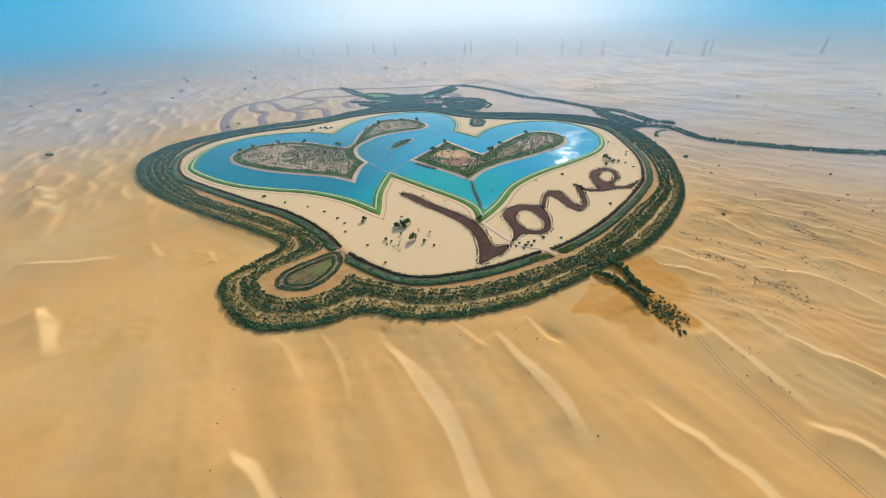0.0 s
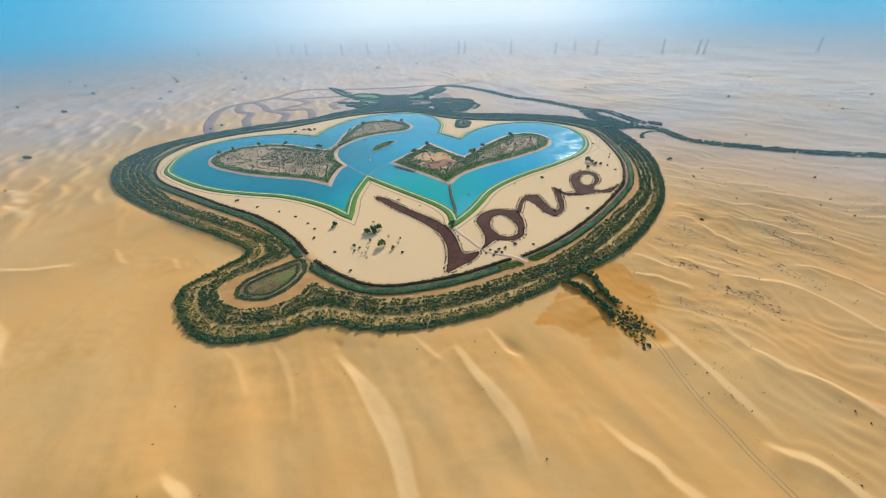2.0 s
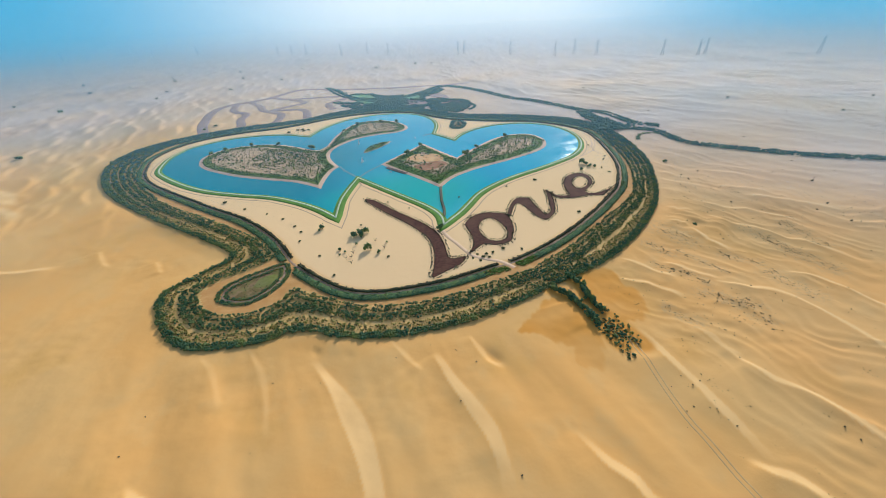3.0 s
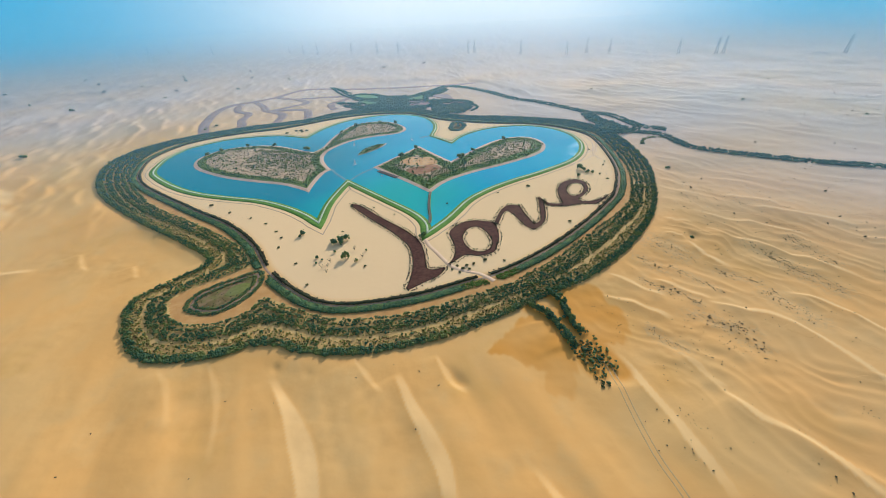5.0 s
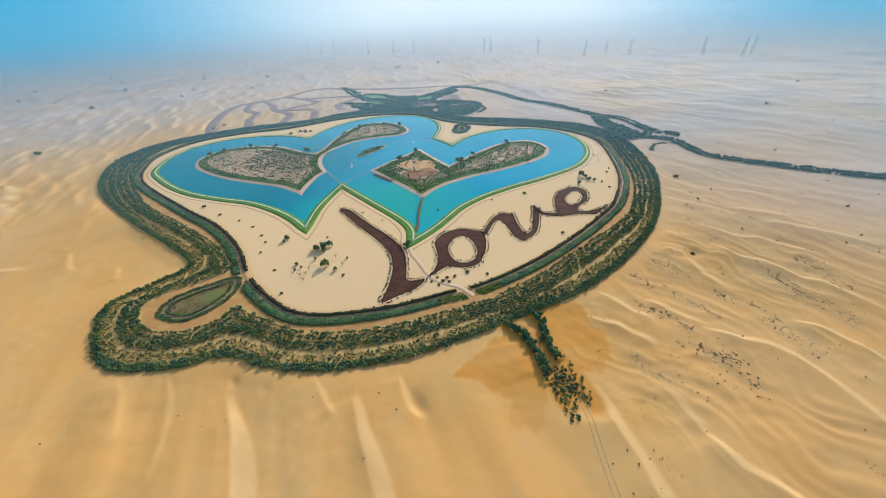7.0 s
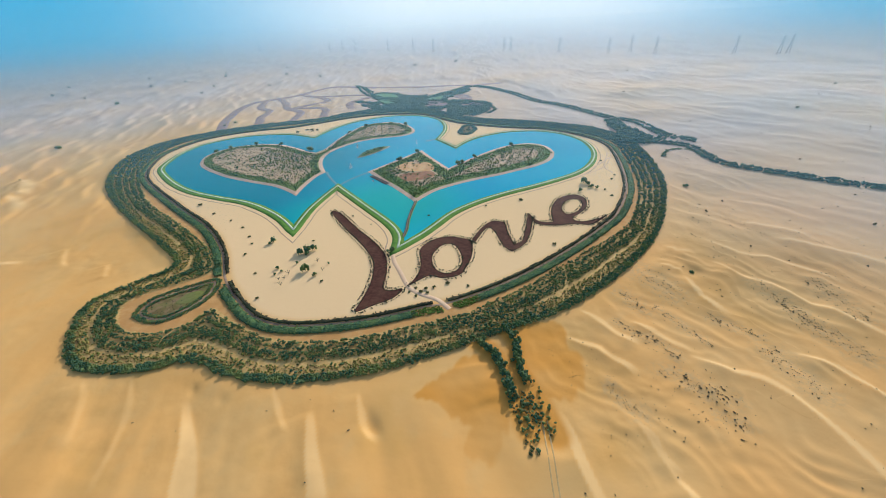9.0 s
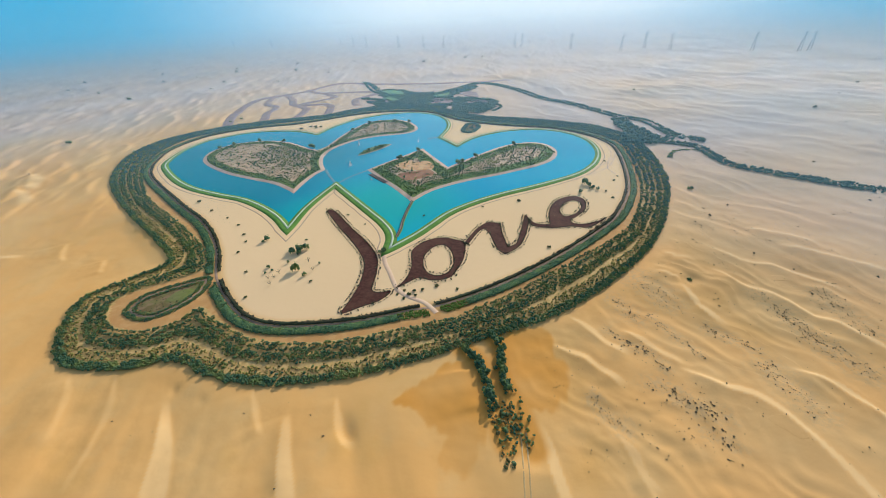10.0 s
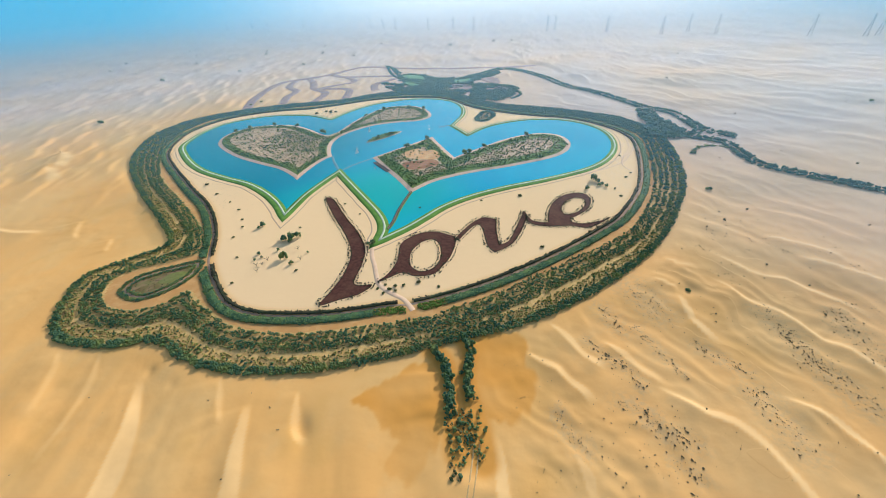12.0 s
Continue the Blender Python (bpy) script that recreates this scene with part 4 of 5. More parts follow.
def make_tree(name, label, category, place, leaf, seed, group="", slim=1.0, low=0.12):
    root = new(name)
    tagged(root, label, category, group)
    v, f = crown_of(seed, 1.0, 0.98 if low > 0 else 0.62, low, 13, 46, lump=(0.17, 0.28))
    part("crown", array_mesh("crown", v, f, leaf), root)
    v, f = trunk_of(seed, 1.0, 0.9 if low > 0 else 0.45)
    part("trunk", array_mesh("trunk", v, f, BARK), root)
    x, y, z, size = place
    root.matrix_basis = pose(x, y, z, 0, 0, seed * 50) @ Matrix.Diagonal((size * slim, size * slim, size, 1))
    return root


def plant_all(name, label, category, places, leaf, group, seed, slim=1.0, low=0.12):
    """Single plants: four patterns built once, then copied."""
    r = random.Random(seed)
    first = []
    for i, (x, y, z, size) in enumerate(places):
        if i < 4:
            first.append(make_tree(name, label, category, (x, y, z, size), leaf, seed * 10 + i, group, slim, low))
        else:
            ob = first[i % 4]
            m = pose(x, y, z, 0, 0, r.uniform(0, 360)) @ Matrix.Diagonal((size * slim * r.uniform(0.9, 1.1), size * slim, size * r.uniform(0.85, 1.15), 1))
            keep = ob.scale.copy()
            ob.scale = (1, 1, 1)
            c = copy_thing(ob, m)
            ob.scale = keep


rng = np.random.default_rng(7)


def jittered(lo, hi, step, amount=0.42):
    gx, gy = np.meshgrid(np.arange(lo[0], hi[0], step), np.arange(lo[1], hi[1], step))
    q = np.column_stack([gx.ravel(), gy.ravel()])
    return q + rng.uniform(-amount, amount, q.shape) * step


GATE = gate_line
MOUTH = np.array((-91.0, 284.0))


def open_ground(q):
    """False on the gate path and at the mouth of the loop, where nothing is planted."""
    d, _, _ = near_line(q, GATE, False)
    return (d > 4.5) & (np.hypot(q[:, 0] - MOUTH[0], q[:, 1] - MOUTH[1]) > 7)


# the tree belt, in bands that follow its edges
def belt_places(step):
    q = jittered(RING_OUT.min(0), RING_OUT.max(0), step)
    d_out = depth_in(q, RING_OUT)
    m = d_out > 0.5
    q, d_out = q[m], d_out[m]
    d_in = depth_in(q, RING_IN) - 2.5 * smooth(60, 200, q[:, 0])
    m = d_in < 0
    q, d_out, d_in = q[m], d_out[m], -d_in[m]
    return q, d_out / (d_out + d_in) + 0.016 * ripple(q[:, 0] / 14, q[:, 1] / 14, 71)


def flat(q, lo, hi):
    return np.column_stack([q, np.zeros(len(q)), rng.uniform(lo, hi, len(q))])


def in_bands(f, bands):
    return np.any([(f > a) & (f < b) for a, b in bands], 0)


# dense rows: broad ones with young planting between them in the south, five narrow ones on the far sides
q, f = belt_places(1.6)
edge = q[f < np.where(q[:, 1] < 420, 0.185, 0.20)]
q, f = belt_places(1.75)
f = f + 0.012 * rng.normal(size=len(f))
north = smooth(640, 730, q[:, 1])
junction = 1 - smooth(16, 40, np.hypot(q[:, 0] - 136, q[:, 1] - 256))
near_rows = in_bands(f, ((0.56, 0.74), (0.79, 0.88), (0.92, 0.98)))
far_rows = in_bands(f, ((0.28, 0.42), (0.51, 0.62), (0.70, 0.80), (0.88, 0.97)))
south_part = rng.random(len(q)) > smooth(370, 450, q[:, 1])
full = np.where(south_part, near_rows, far_rows) | ((f >= 0.2) & (rng.random(len(q)) < 0.8 * north + 0.5 * junction))
full &= rng.random(len(q)) < 0.92
inner_trees = q[full]
q, f = belt_places(1.5)
rows = 0.5 + 0.5 * np.cos(f * 2 * np.pi * 11)
young = q[(f > 0.17) & ((f < 0.43) | ((f > 0.49) & (f < 0.56))) & (rng.random(len(q)) < 0.45 + 0.55 * rows) & (q[:, 1] < 400 + 90 * rng.random(len(q)))]
belt = np.concatenate([flat(edge, 1.6, 2.8), flat(inner_trees, 1.5, 2.7)])
south_edge = (belt[:, 1] < 236) & (belt[:, 0] < 75)
order = np.argsort(belt[:, 1] + 1e4 * ~south_edge)
single, rest = belt[order[:300]], belt[order[300:]]
rest = rest[(rest[:, 1] < 430) | (rng.random(len(rest)) < 0.85)]
rest[:, 3] *= 1 + 0.25 * smooth(330, 520, rest[:, 1])
close = (rest[:, 1] < 245) & (rest[:, 0] < 160)
# more trees take the haze-tinted leaf the farther off they stand
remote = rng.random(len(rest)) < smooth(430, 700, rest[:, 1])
scatter("tree_belt", "dense dark green desert trees planted in curving rows", "trees", rest[close], TREES, [LEAF, BARK], 1, 1.1)
scatter("tree_belt", "curving rows of desert trees round the garden", "trees", rest[~close & ~remote], LIGHT_TREES, [LEAF, BARK], 2, 1.1)
scatter("tree_belt", "far side of the tree belt, leaves tinted blue-green as by haze", "trees", rest[remote], FAR_TREES, [LEAF_HAZED, BARK], 21, 1.1)
mix = rng.random(len(young))
scatter("young_trees", "sparse olive young shrubs in rows on bare soil", "shrubs", flat(young[mix < 0.2], 1.0, 1.9), DOTS, [LEAF_DRY, BARK], 3)
scatter("young_trees", "golden yellow-green shrubs in rows on bare soil", "shrubs", flat(young[mix > 0.32], 1.0, 2.1), DOTS, [LEAF_GOLD, BARK], 31)
scatter("young_trees", "small dark green saplings in rows on bare soil", "shrubs", flat(young[(mix >= 0.2) & (mix <= 0.32)], 1.2, 2.6), DOTS, [LEAF, BARK], 30)

# the two hedges beside the gravel path, and the rings of the loop
q = jittered(HEDGE.min(0) - 18, HEDGE.max(0) + 18, 1.35)
g = -depth_in(q, HEDGE)
m = (g > -1) & (g < 12.5)
m &= (q[:, 1] < 450) | (rng.random(len(q)) < 0.55)
q, g = q[m], g[m]
ok = open_ground(q)
loop = depth_in(q, LOOP)
inner = ok & (g > -0.6) & (g < 2.0)
outer = ok & (g > 5.0) & (g < 11.4) & (loop < -3) & (depth_in(q, RING_IN) > -1)


def hedge_body(lo, hi, high, leaf, label):
    """The clipped body of a hedge along the court, in runs that stop at the openings."""
    line = np.concatenate([spline([a, b], 1.6)[:-1] for a, b in zip(HEDGE, np.roll(HEDGE, -1, 0))])
    n2 = normals2(line, True)
    mid = line + n2 * (lo + hi) / 2
    clear = open_ground(mid) & (depth_in(mid, LOOP) < -3) & (depth_in(mid, RING_IN) > 0)
    if lo > 3:
        clear &= np.hypot(mid[:, 0] - 96, mid[:, 1] - 266) > 24
    start = int(np.argmin(clear))
    line, clear = np.roll(line, -start, 0), np.roll(clear, -start)
    cuts = np.flatnonzero(np.diff(clear.astype(int))) + 1
    for run, keep in zip(np.split(line, cuts), np.split(clear, cuts)):
        if not keep[0] or len(run) < 4:
            continue
        wob = [0.16 * rng.normal(size=len(run)) for _ in range(4)]
        tops = [h + 0.14 * rng.normal(size=len(run)) for h in (0.75 * high, high, high, 0.75 * high)]
        me = ribbon("hedge", run, [lo, lo + 0.1 + wob[0], lo + 0.45 + wob[1], hi - 0.45 + wob[2], hi - 0.1 + wob[3], hi], [0] * 6, leaf, closed=False)
        co = np.zeros(len(me.vertices) * 3, np.float32)
        me.vertices.foreach_get("co", co)
        co = co.reshape(6, len(run), 3)
        co[0, :, 2] = co[5, :, 2] = -0.1
        for j in range(4):
            co[j + 1, :, 2] = tops[j]
        me.vertices.foreach_set("co", co.ravel())
        me.update()
        tagged(new("hedge", me), label, "hedge", kind="stuff")


hedge_body(-0.3, 1.9, 1.2, CLIPPED_BROWN, "clipped dark brown-green hedge along the court")
hedge_body(5.3, 11.0, 1.1, CLIPPED, "broad clipped green hedge beside the gravel path")
fresh = np.hypot(q[:, 0] - 96, q[:, 1] - 266) < 24 + 6 * ripple(q[:, 0] / 5, q[:, 1] / 5, 75)
scatter("hedge", "low brown-green hedge along the court's edge", "hedge", flat(q[inner], 1.1, 1.9), HEDGE_TREES, [LEAF_BROWN, BARK], 4, 1.5)
scatter("hedge", "thick green hedge on the outer side of the path", "hedge", flat(q[outer & ~fresh], 1.1, 1.9), HEDGE_TREES, [LEAF, BARK], 5, 1.3)
scatter("hedge", "bright lime-green young hedge beside the gate", "hedge", flat(q[outer & fresh], 1.3, 2.0), HEDGE_TREES, [LEAF_LIME, BARK], 50)
q = jittered(LOOP.min(0) - 2, LOOP.max(0) + 2, 1.2)
loop = depth_in(q, LOOP)
rings = ((loop > 0) & (loop < 3.6)) | ((loop > 6.0) & (loop < 8.6))
scatter("hedge", "double green hedge round the small oval garden", "hedge", flat(q[rings], 1.1, 1.8), HEDGE_TREES, [LEAF, BARK], 6)
tagged(new("path", ribbon("path", LOOP, (-6.0, -5.8, -4.0, -3.8), (-0.1, 0.08, 0.08, -0.1), GRAVEL)), "brown gravel path round the oval garden", "path", kind="structure")
tagged(new("lawn", sheet("lawn", LOOP - normals2(LOOP, True) * 8.4, 0.06, DRY_LAWN, 0.3)), "patchy half-dry lawn in the oval garden", "lawn", kind="structure")
green = ccw(spline([(-112, 252), (-111, 262), (-102, 267), (-97, 264), (-99, 256), (-106, 251)], 2, True))
tagged(new("lawn", sheet("lawn", green, 0.12, OVAL_GREEN, 0.3)), "greener mown patch in the oval garden", "lawn", kind="structure")
q = jittered(LOOP.min(0), LOOP.max(0), 2.3)
q = q[(depth_in(q, LOOP) > 9) & (rng.random(len(q)) < np.where(depth_in(q, green) > -0.5, 0.05, 0.5))]
scatter("young_trees", "tiny dry tufts on the oval garden's lawn", "shrubs", flat(q, 0.5, 1.2), DOTS, [LEAF_BROWN, BARK], 61)

# the spur of trees that runs out into the sand
rows = []
for line, end in ((SPUR_L, 0.68), (SPUR_R, 0.62)):
    for i in range(110):
        s = i / 110
        p = line[min(int(s * (len(line) - 1)), len(line) - 1)] + rng.normal(0, 1.1 if s < end else 2.4, 2)
        if s > end and rng.random() < 0.45:
            continue
        rows.append((*p, 0, rng.uniform(2.6, 4.0) if s < end else rng.uniform(1.3, 2.4)))
tail = ccw(np.array([(141, 197), (152, 200), (157, 189), (162, 178), (156, 168), (150, 160), (149, 168), (144, 184)], float))
q = jittered(tail.min(0), tail.max(0), 1.9)
q = q[(depth_in(q, tail) > 0) & (rng.random(len(q)) < 0.25 + 0.5 * smooth(172, 186, q[:, 1]))]
dry = rng.random(len(q)) < 0.35
for who, leaf, lab in ((dry, LEAF_DRY, "dry olive shrubs at the end of the tree rows"), (~dry, LEAF, "low green bushes where the tree rows thin out")):
    scatter("spur_shrubs", lab, "shrubs", np.column_stack([q, on_ground(q), rng.uniform(1.5, 3.3, len(q))])[who], BUSHES, [leaf, BARK], 62)
rows = np.array(rows)
rows[:, 2] = on_ground(rows[:, :2])
scatter("tree_row", "two converging rows of green trees running into sand", "trees", rows, TREES, [LEAF, BARK], 8, 1.4)

# far planting: the hedged channel, its branches and the wet green north side
rows = []
for line, half, gap in ((RIVER, 7.5, 1.2), (LOWER_RIVER, 6, 1.0), (BRANCH, 5, 1.4), (CHANNEL, 8, 1.4)):
    seg = np.hypot(*np.diff(line[:, :2], axis=0).T).sum()
    n2 = normals2(line, False)
    for sgn in (-1, 1):
        for i in range(int(seg / gap)):
            j = rng.integers(0, len(line) - 1)
            u = rng.random()
            c = line[j] * (1 - u) + line[j + 1] * u + n2[j] * (sgn * half * rng.uniform(0.5, 1.0))
            rows.append((*c[:2], 0, rng.uniform(2.4, 4.0)))
rows = np.array(rows)
rows[:, 2] = on_ground(rows[:, :2])
scatter("channel_trees", "long double line of dark trees along a dry channel", "trees", rows, FAR_TREES, [LEAF_HAZED, BARK], 9)
grove = ccw(spline([(-150, 872), (-150, 938), (-180, 1028), (-130, 1022), (-67, 984), (-10, 1012), (28, 1050), (56, 1040), (40, 990), (16, 960), (32, 926), (76, 922), (110, 890), (98, 828), (71, 795), (-14, 838)], 8, True))
meadows = [ccw(spline(p, 6, True)) for p in ([(-178, 1020), (-129, 1008), (-104, 945), (-116, 905), (-145, 932)], [(-48, 971), (-29, 1002), (-6, 990), (-4, 948), (-28, 938)])]
hollows = [ccw(spline(p, 6, True)) for p in ([(-35, 924), (3, 924), (18, 880), (-16, 885)], [(58, 908), (79, 911), (100, 884), (82, 872)], [(18, 980), (48, 1000), (66, 940), (38, 951)])]
q = jittered(grove.min(0), grove.max(0), 3.8)
m = (depth_in(q, grove) > 0) & (np.max([depth_in(q, p) for p in meadows + hollows], 0) < 0) & (ripple(q[:, 0] / 30, q[:, 1] / 30, 81) > -0.45)
scatter("grove", "dense grove on watered ground, leaves tinted blue-green as by haze", "trees", np.column_stack([q[m], on_ground(q[m]), rng.uniform(3.4, 5.6, m.sum())]), FAR_TREES, [LEAF_HAZED, BARK], 10)
for p in meadows:
    tagged(new("lawn", sheet("lawn", p, 1.0, MEADOW, 2.0)), "bright green watered meadow among far trees", "lawn", kind="structure")
for p in hollows:
    tagged(new("clearing", sheet("clearing", p, 0.9, MAUVE, 2.0)), "bare mauve-brown hollow among the far grove", "earth", kind="structure")
for pts in ([(-268, 1135), (-226, 1085), (-172, 990)], [(-200, 935), (-150, 917)], [(-175, 900), (-130, 888)]):
    line = spline(pts, 3)
    k = rng.integers(0, len(line), 90)
    pts = line[k] + rng.normal(0, 2.6, (90, 2))
    scatter("channel_trees", "ragged finger of dark trees reaching into sand", "trees", np.column_stack([pts, on_ground(pts), rng.uniform(3.0, 5.0, 90)]), FAR_TREES, [LEAF_HAZED, BARK], 19)
# the small round garden between the lake's northern lobes
POND = ccw(spline([(60, 690), (65, 728), (80, 735), (90, 712), (84, 686), (72, 678)], 3, True))
tagged(new("lawn", sheet("lawn", POND, 0.1, DRY_LAWN, 0.4)), "grey-green dry lawn of a small round garden", "lawn", kind="structure")
q = jittered(POND.min(0) - 2, POND.max(0) + 2, 2.2)
dp = depth_in(q, POND)
m = ((dp > 0) & (dp < 6)) | ((dp > 9) & (rng.random(len(q)) < 0.2))
scatter("hedge", "green hedge round the small garden by the lake", "hedge", flat(q[m], 2.4, 3.6), HEDGE_TREES, [LEAF_HAZED, BARK], 20)
q = jittered((296, 620), (352, 745), 4.2)
g2 = depth_in(q, ccw(spline([(302, 640), (310, 690), (308, 740), (330, 715), (348, 670), (345, 632), (322, 628)], 6, True)))
scatter("grove", "dense dark trees where belt and channel meet", "trees", flat(q[g2 > 0], 4.5, 7), FAR_TREES, [LEAF_HAZED, BARK], 11)

line = spline([(343, 578), (355, 597), (372, 607), (390, 600)], 2)
pts = line[rng.integers(0, len(line), 60)] + rng.normal(0, 1.2, (60, 2))
scatter("hedge", "short curved row of green shrubs on sand", "hedge", np.column_stack([pts, on_ground(pts), rng.uniform(1.8, 3.2, 60)]), HEDGE_TREES, [LEAF, BARK], 51)

# plants of the islands
for outline, seed in ((ISLE_A, 12), (ISLE_B, 13)):
    q = jittered(outline.min(0), outline.max(0), 2.9)
    d = depth_in(q, outline)
    q, d = q[d > 6], d[d > 6]
    patch = ripple(q[:, 0] / 22, q[:, 1] / 22, 83)
    bare = (np.maximum(depth_in(q, clearing), depth_in(q, clearing2)) > -2) & (rng.random(len(q)) < 0.85)
    rim = (d < 17 + 8 * patch) & (rng.random(len(q)) < 0.75) & ~bare
    mid = (d > 11) & ~rim & ~bare
    if seed == 13:
        lush = mid & ((q[:, 0] < 85) | (patch > 0.3)) & (rng.random(len(q)) < 0.65)
    else:
        lush = mid & (np.hypot((q[:, 0] + 168) / 1.3, q[:, 1] - 572) < 54 + 26 * patch) & (rng.random(len(q)) < 0.6)
    grey = mid & ~lush & (rng.random(len(q)) < 0.36)
    dark = mid & ~lush & ~grey & (rng.random(len(q)) < np.where(q[:, 0] < -190, 0.2, 0.32 if seed == 12 else 0.55))
    z = np.full(len(q), 0.26)
    for who, kind, mat, lo, hi, lab in ((rim, BUSHES, LEAF if seed == 12 else LEAF_HEDGE, 1.7, 3.3, "green shrubs along the island's shore"), (lush | dark, BUSHES, LEAF, 1.8, 3.4, "dark green shrubs and small island trees"),
                                        (grey, BUSHES, LEAF_GREY, 1.4, 2.6, "pale grey half-dead shrubs covering the island")):
        scatter("island_shrubs", lab, "shrubs", np.column_stack([q, z, rng.uniform(lo, hi, len(q))])[who], kind, [mat, BARK], seed)
q = jittered(ISLET.min(0), ISLET.max(0), 2.4)
scatter("islet_shrubs", "low green shrubs on the narrow islet", "shrubs", np.column_stack([q, np.full(len(q), 0.45), rng.uniform(2.0, 3.4, len(q))])[(depth_in(q, ISLET) > 1.8) & (rng.random(len(q)) < 0.45)], BUSHES, [LEAF_HEDGE, BARK], 14)

# shrubs that edge the letters
rows = []
for outline, sign in ((LETTER_L, 1), (LETTER_O, 1), (HOLE_O, -1), (LETTER_V, 1), (LETTER_E, 1), (HOLE_E, -1)):
    outline = ccw(outline)
    n2 = normals2(outline, True) * sign
    for off, skip in ((-0.5, 1), (1.8, 1)):
        for i in range(0, len(outline), skip):
            if rng.random() < 0.85:
                rows.append((*(outline[i] + n2[i] * off + rng.normal(0, 0.35, 2)), 0.0, rng.uniform(0.9, 1.9)))
scatter("border_shrubs", "rows of small dark shrubs edging the letter beds", "shrubs", rows, DOTS, [LEAF_BROWN, BARK], 15)

# scrub on the dunes: along the strips, then a thin scatter
rows = []
for x0, y0, x1, y1, half in STRIPS:
    way = np.array((x1 - x0, y1 - y0))
    length = np.hypot(*way)
    n = int(1.6 * length + 0.34 * length * half)
    at = rng.uniform(-0.15, 1.15, n)
    q = np.array((x0, y0)) + at[:, None] * way + rng.normal(0, 0.65 * half, (n, 1)) * np.array((-way[1], way[0])) / length + rng.normal(0, 0.8, (n, 2))
    rows.append(np.column_stack([q, 0.3 + 0.7 * rng.random(n) ** 3]))
q = jittered((165, 40), (560, 430), 2.3)
u, v = 0.72 * q[:, 0] + 0.69 * q[:, 1], 0.69 * q[:, 0] - 0.72 * q[:, 1]
patch = 0.9 * ripple(u / 13, v / 55, 91) + 0.8 * ripple(q[:, 0] / 8, q[:, 1] / 8, 92) + 0.5 * ripple(q[:, 0] / 60, q[:, 1] / 60, 94)
q = q[rng.random(len(q)) < 0.7 * np.clip(patch - 0.25, 0, 1) ** 1.3 + 0.010]
rows.append(np.column_stack([q, 0.35 + 0.8 * rng.random(len(q)) ** 3]))
rows = np.concatenate(rows)
rows = rows[depth_in(rows[:, :2], RING_OUT) < -9]
scatter("desert_scrub", "small dark scrub dotted over the dune hollows", "scrub", np.column_stack([rows[:, :2], on_ground(rows[:, :2]), rows[:, 2]]), DOTS, [SCRUB, BARK], 16)
q = jittered((300, 300), (1100, 1000), 11)
keep = (depth_in(q, RING_OUT) < -20) & (rng.random(len(q)) < np.clip(0.2 + ripple(q[:, 0] / 90, q[:, 1] / 90, 93), 0, 1) * 0.3)
scatter("desert_scrub", "sparse distant scrub on pale rippled sand", "scrub", np.column_stack([q[keep], on_ground(q[keep]), 1.0 + 1.8 * rng.random(keep.sum()) ** 2]), DOTS, [SCRUB, BARK], 17)
q = jittered((-130, 60), (165, 200), 16)
keep = rng.random(len(q)) < 0.10
keep &= depth_in(q, RING_OUT) < -6
scatter("desert_scrub", "tiny isolated tufts on smooth dune sand", "scrub", np.column_stack([q[keep], on_ground(q[keep]), 0.5 + 0.6 * rng.random(keep.sum())]), DOTS, [SCRUB, BARK], 18)

# single trees, one by one
plant_all("belt_tree", "dark green bushy desert tree on the belt's edge", "tree", single, LEAF, "belt trees", 3)
court = [(-28, 299, 9.0), (-39, 327, 9.0), (-44, 323, 7.5), (-34, 330, 7.5), (-37, 322, 6.0), (-47, 326, 5.0), (-80, 341, 6.5), (-82, 337, 3.5), (-17, 293, 5.0), (-54, 300, 3.6), (-48, 296, 3.0), (-40, 308, 3.0), (-12, 310, 2.6), (-52, 292, 2.8),
         (39, 332, 6.5), (36, 330, 5), (228, 488, 8.5), (232, 484, 6.0), (236, 478, 5.0), (240, 474, 5.0), (233, 475, 4.5), (221, 466, 5.5)]
plant_all("court_tree", "lone green tree casting a long shadow on sand", "tree", [(x, y, 0.0, s) for x, y, s in court], LEAF, "court trees", 4, 0.7, 0.04)


def bare_shrub(x, y, size, seed):
    """A leafless shrub: a short stem that forks twice."""
    r = random.Random(seed)
    root = new("bare_shrub")
    tagged(root, "leafless brown shrub with a long spiky shadow", "shrub", "bare shrubs")
    v, f = tube((0, 0, -0.2), (0.03, 0.02, 0.35), 0.07, 0.05, 5)
    part("stem", array_mesh("stem", v, f, DEAD_WOOD), root)
    for i in range(5):
        a = 1.26 * i + r.uniform(-0.4, 0.4)
        tip = (0.42 * math.cos(a), 0.42 * math.sin(a), r.uniform(0.7, 1.05))
        pieces = [tube((0.03, 0.02, 0.32), tip, 0.05, 0.03, 4)]
        for k in range(3):
            b = a + r.uniform(-1.0, 1.0)
            pieces.append(tube(tip, (tip[0] + 0.3 * math.cos(b), tip[1] + 0.3 * math.sin(b), tip[2] + r.uniform(0.1, 0.4)), 0.03, 0.012, 3))
        v, f = join(pieces)
        part("branch", array_mesh("branch", v, f, DEAD_WOOD), root)
    root.matrix_basis = pose(x, y, 0, 0, 0, seed * 77) @ Matrix.Diagonal((size, size, size, 1))


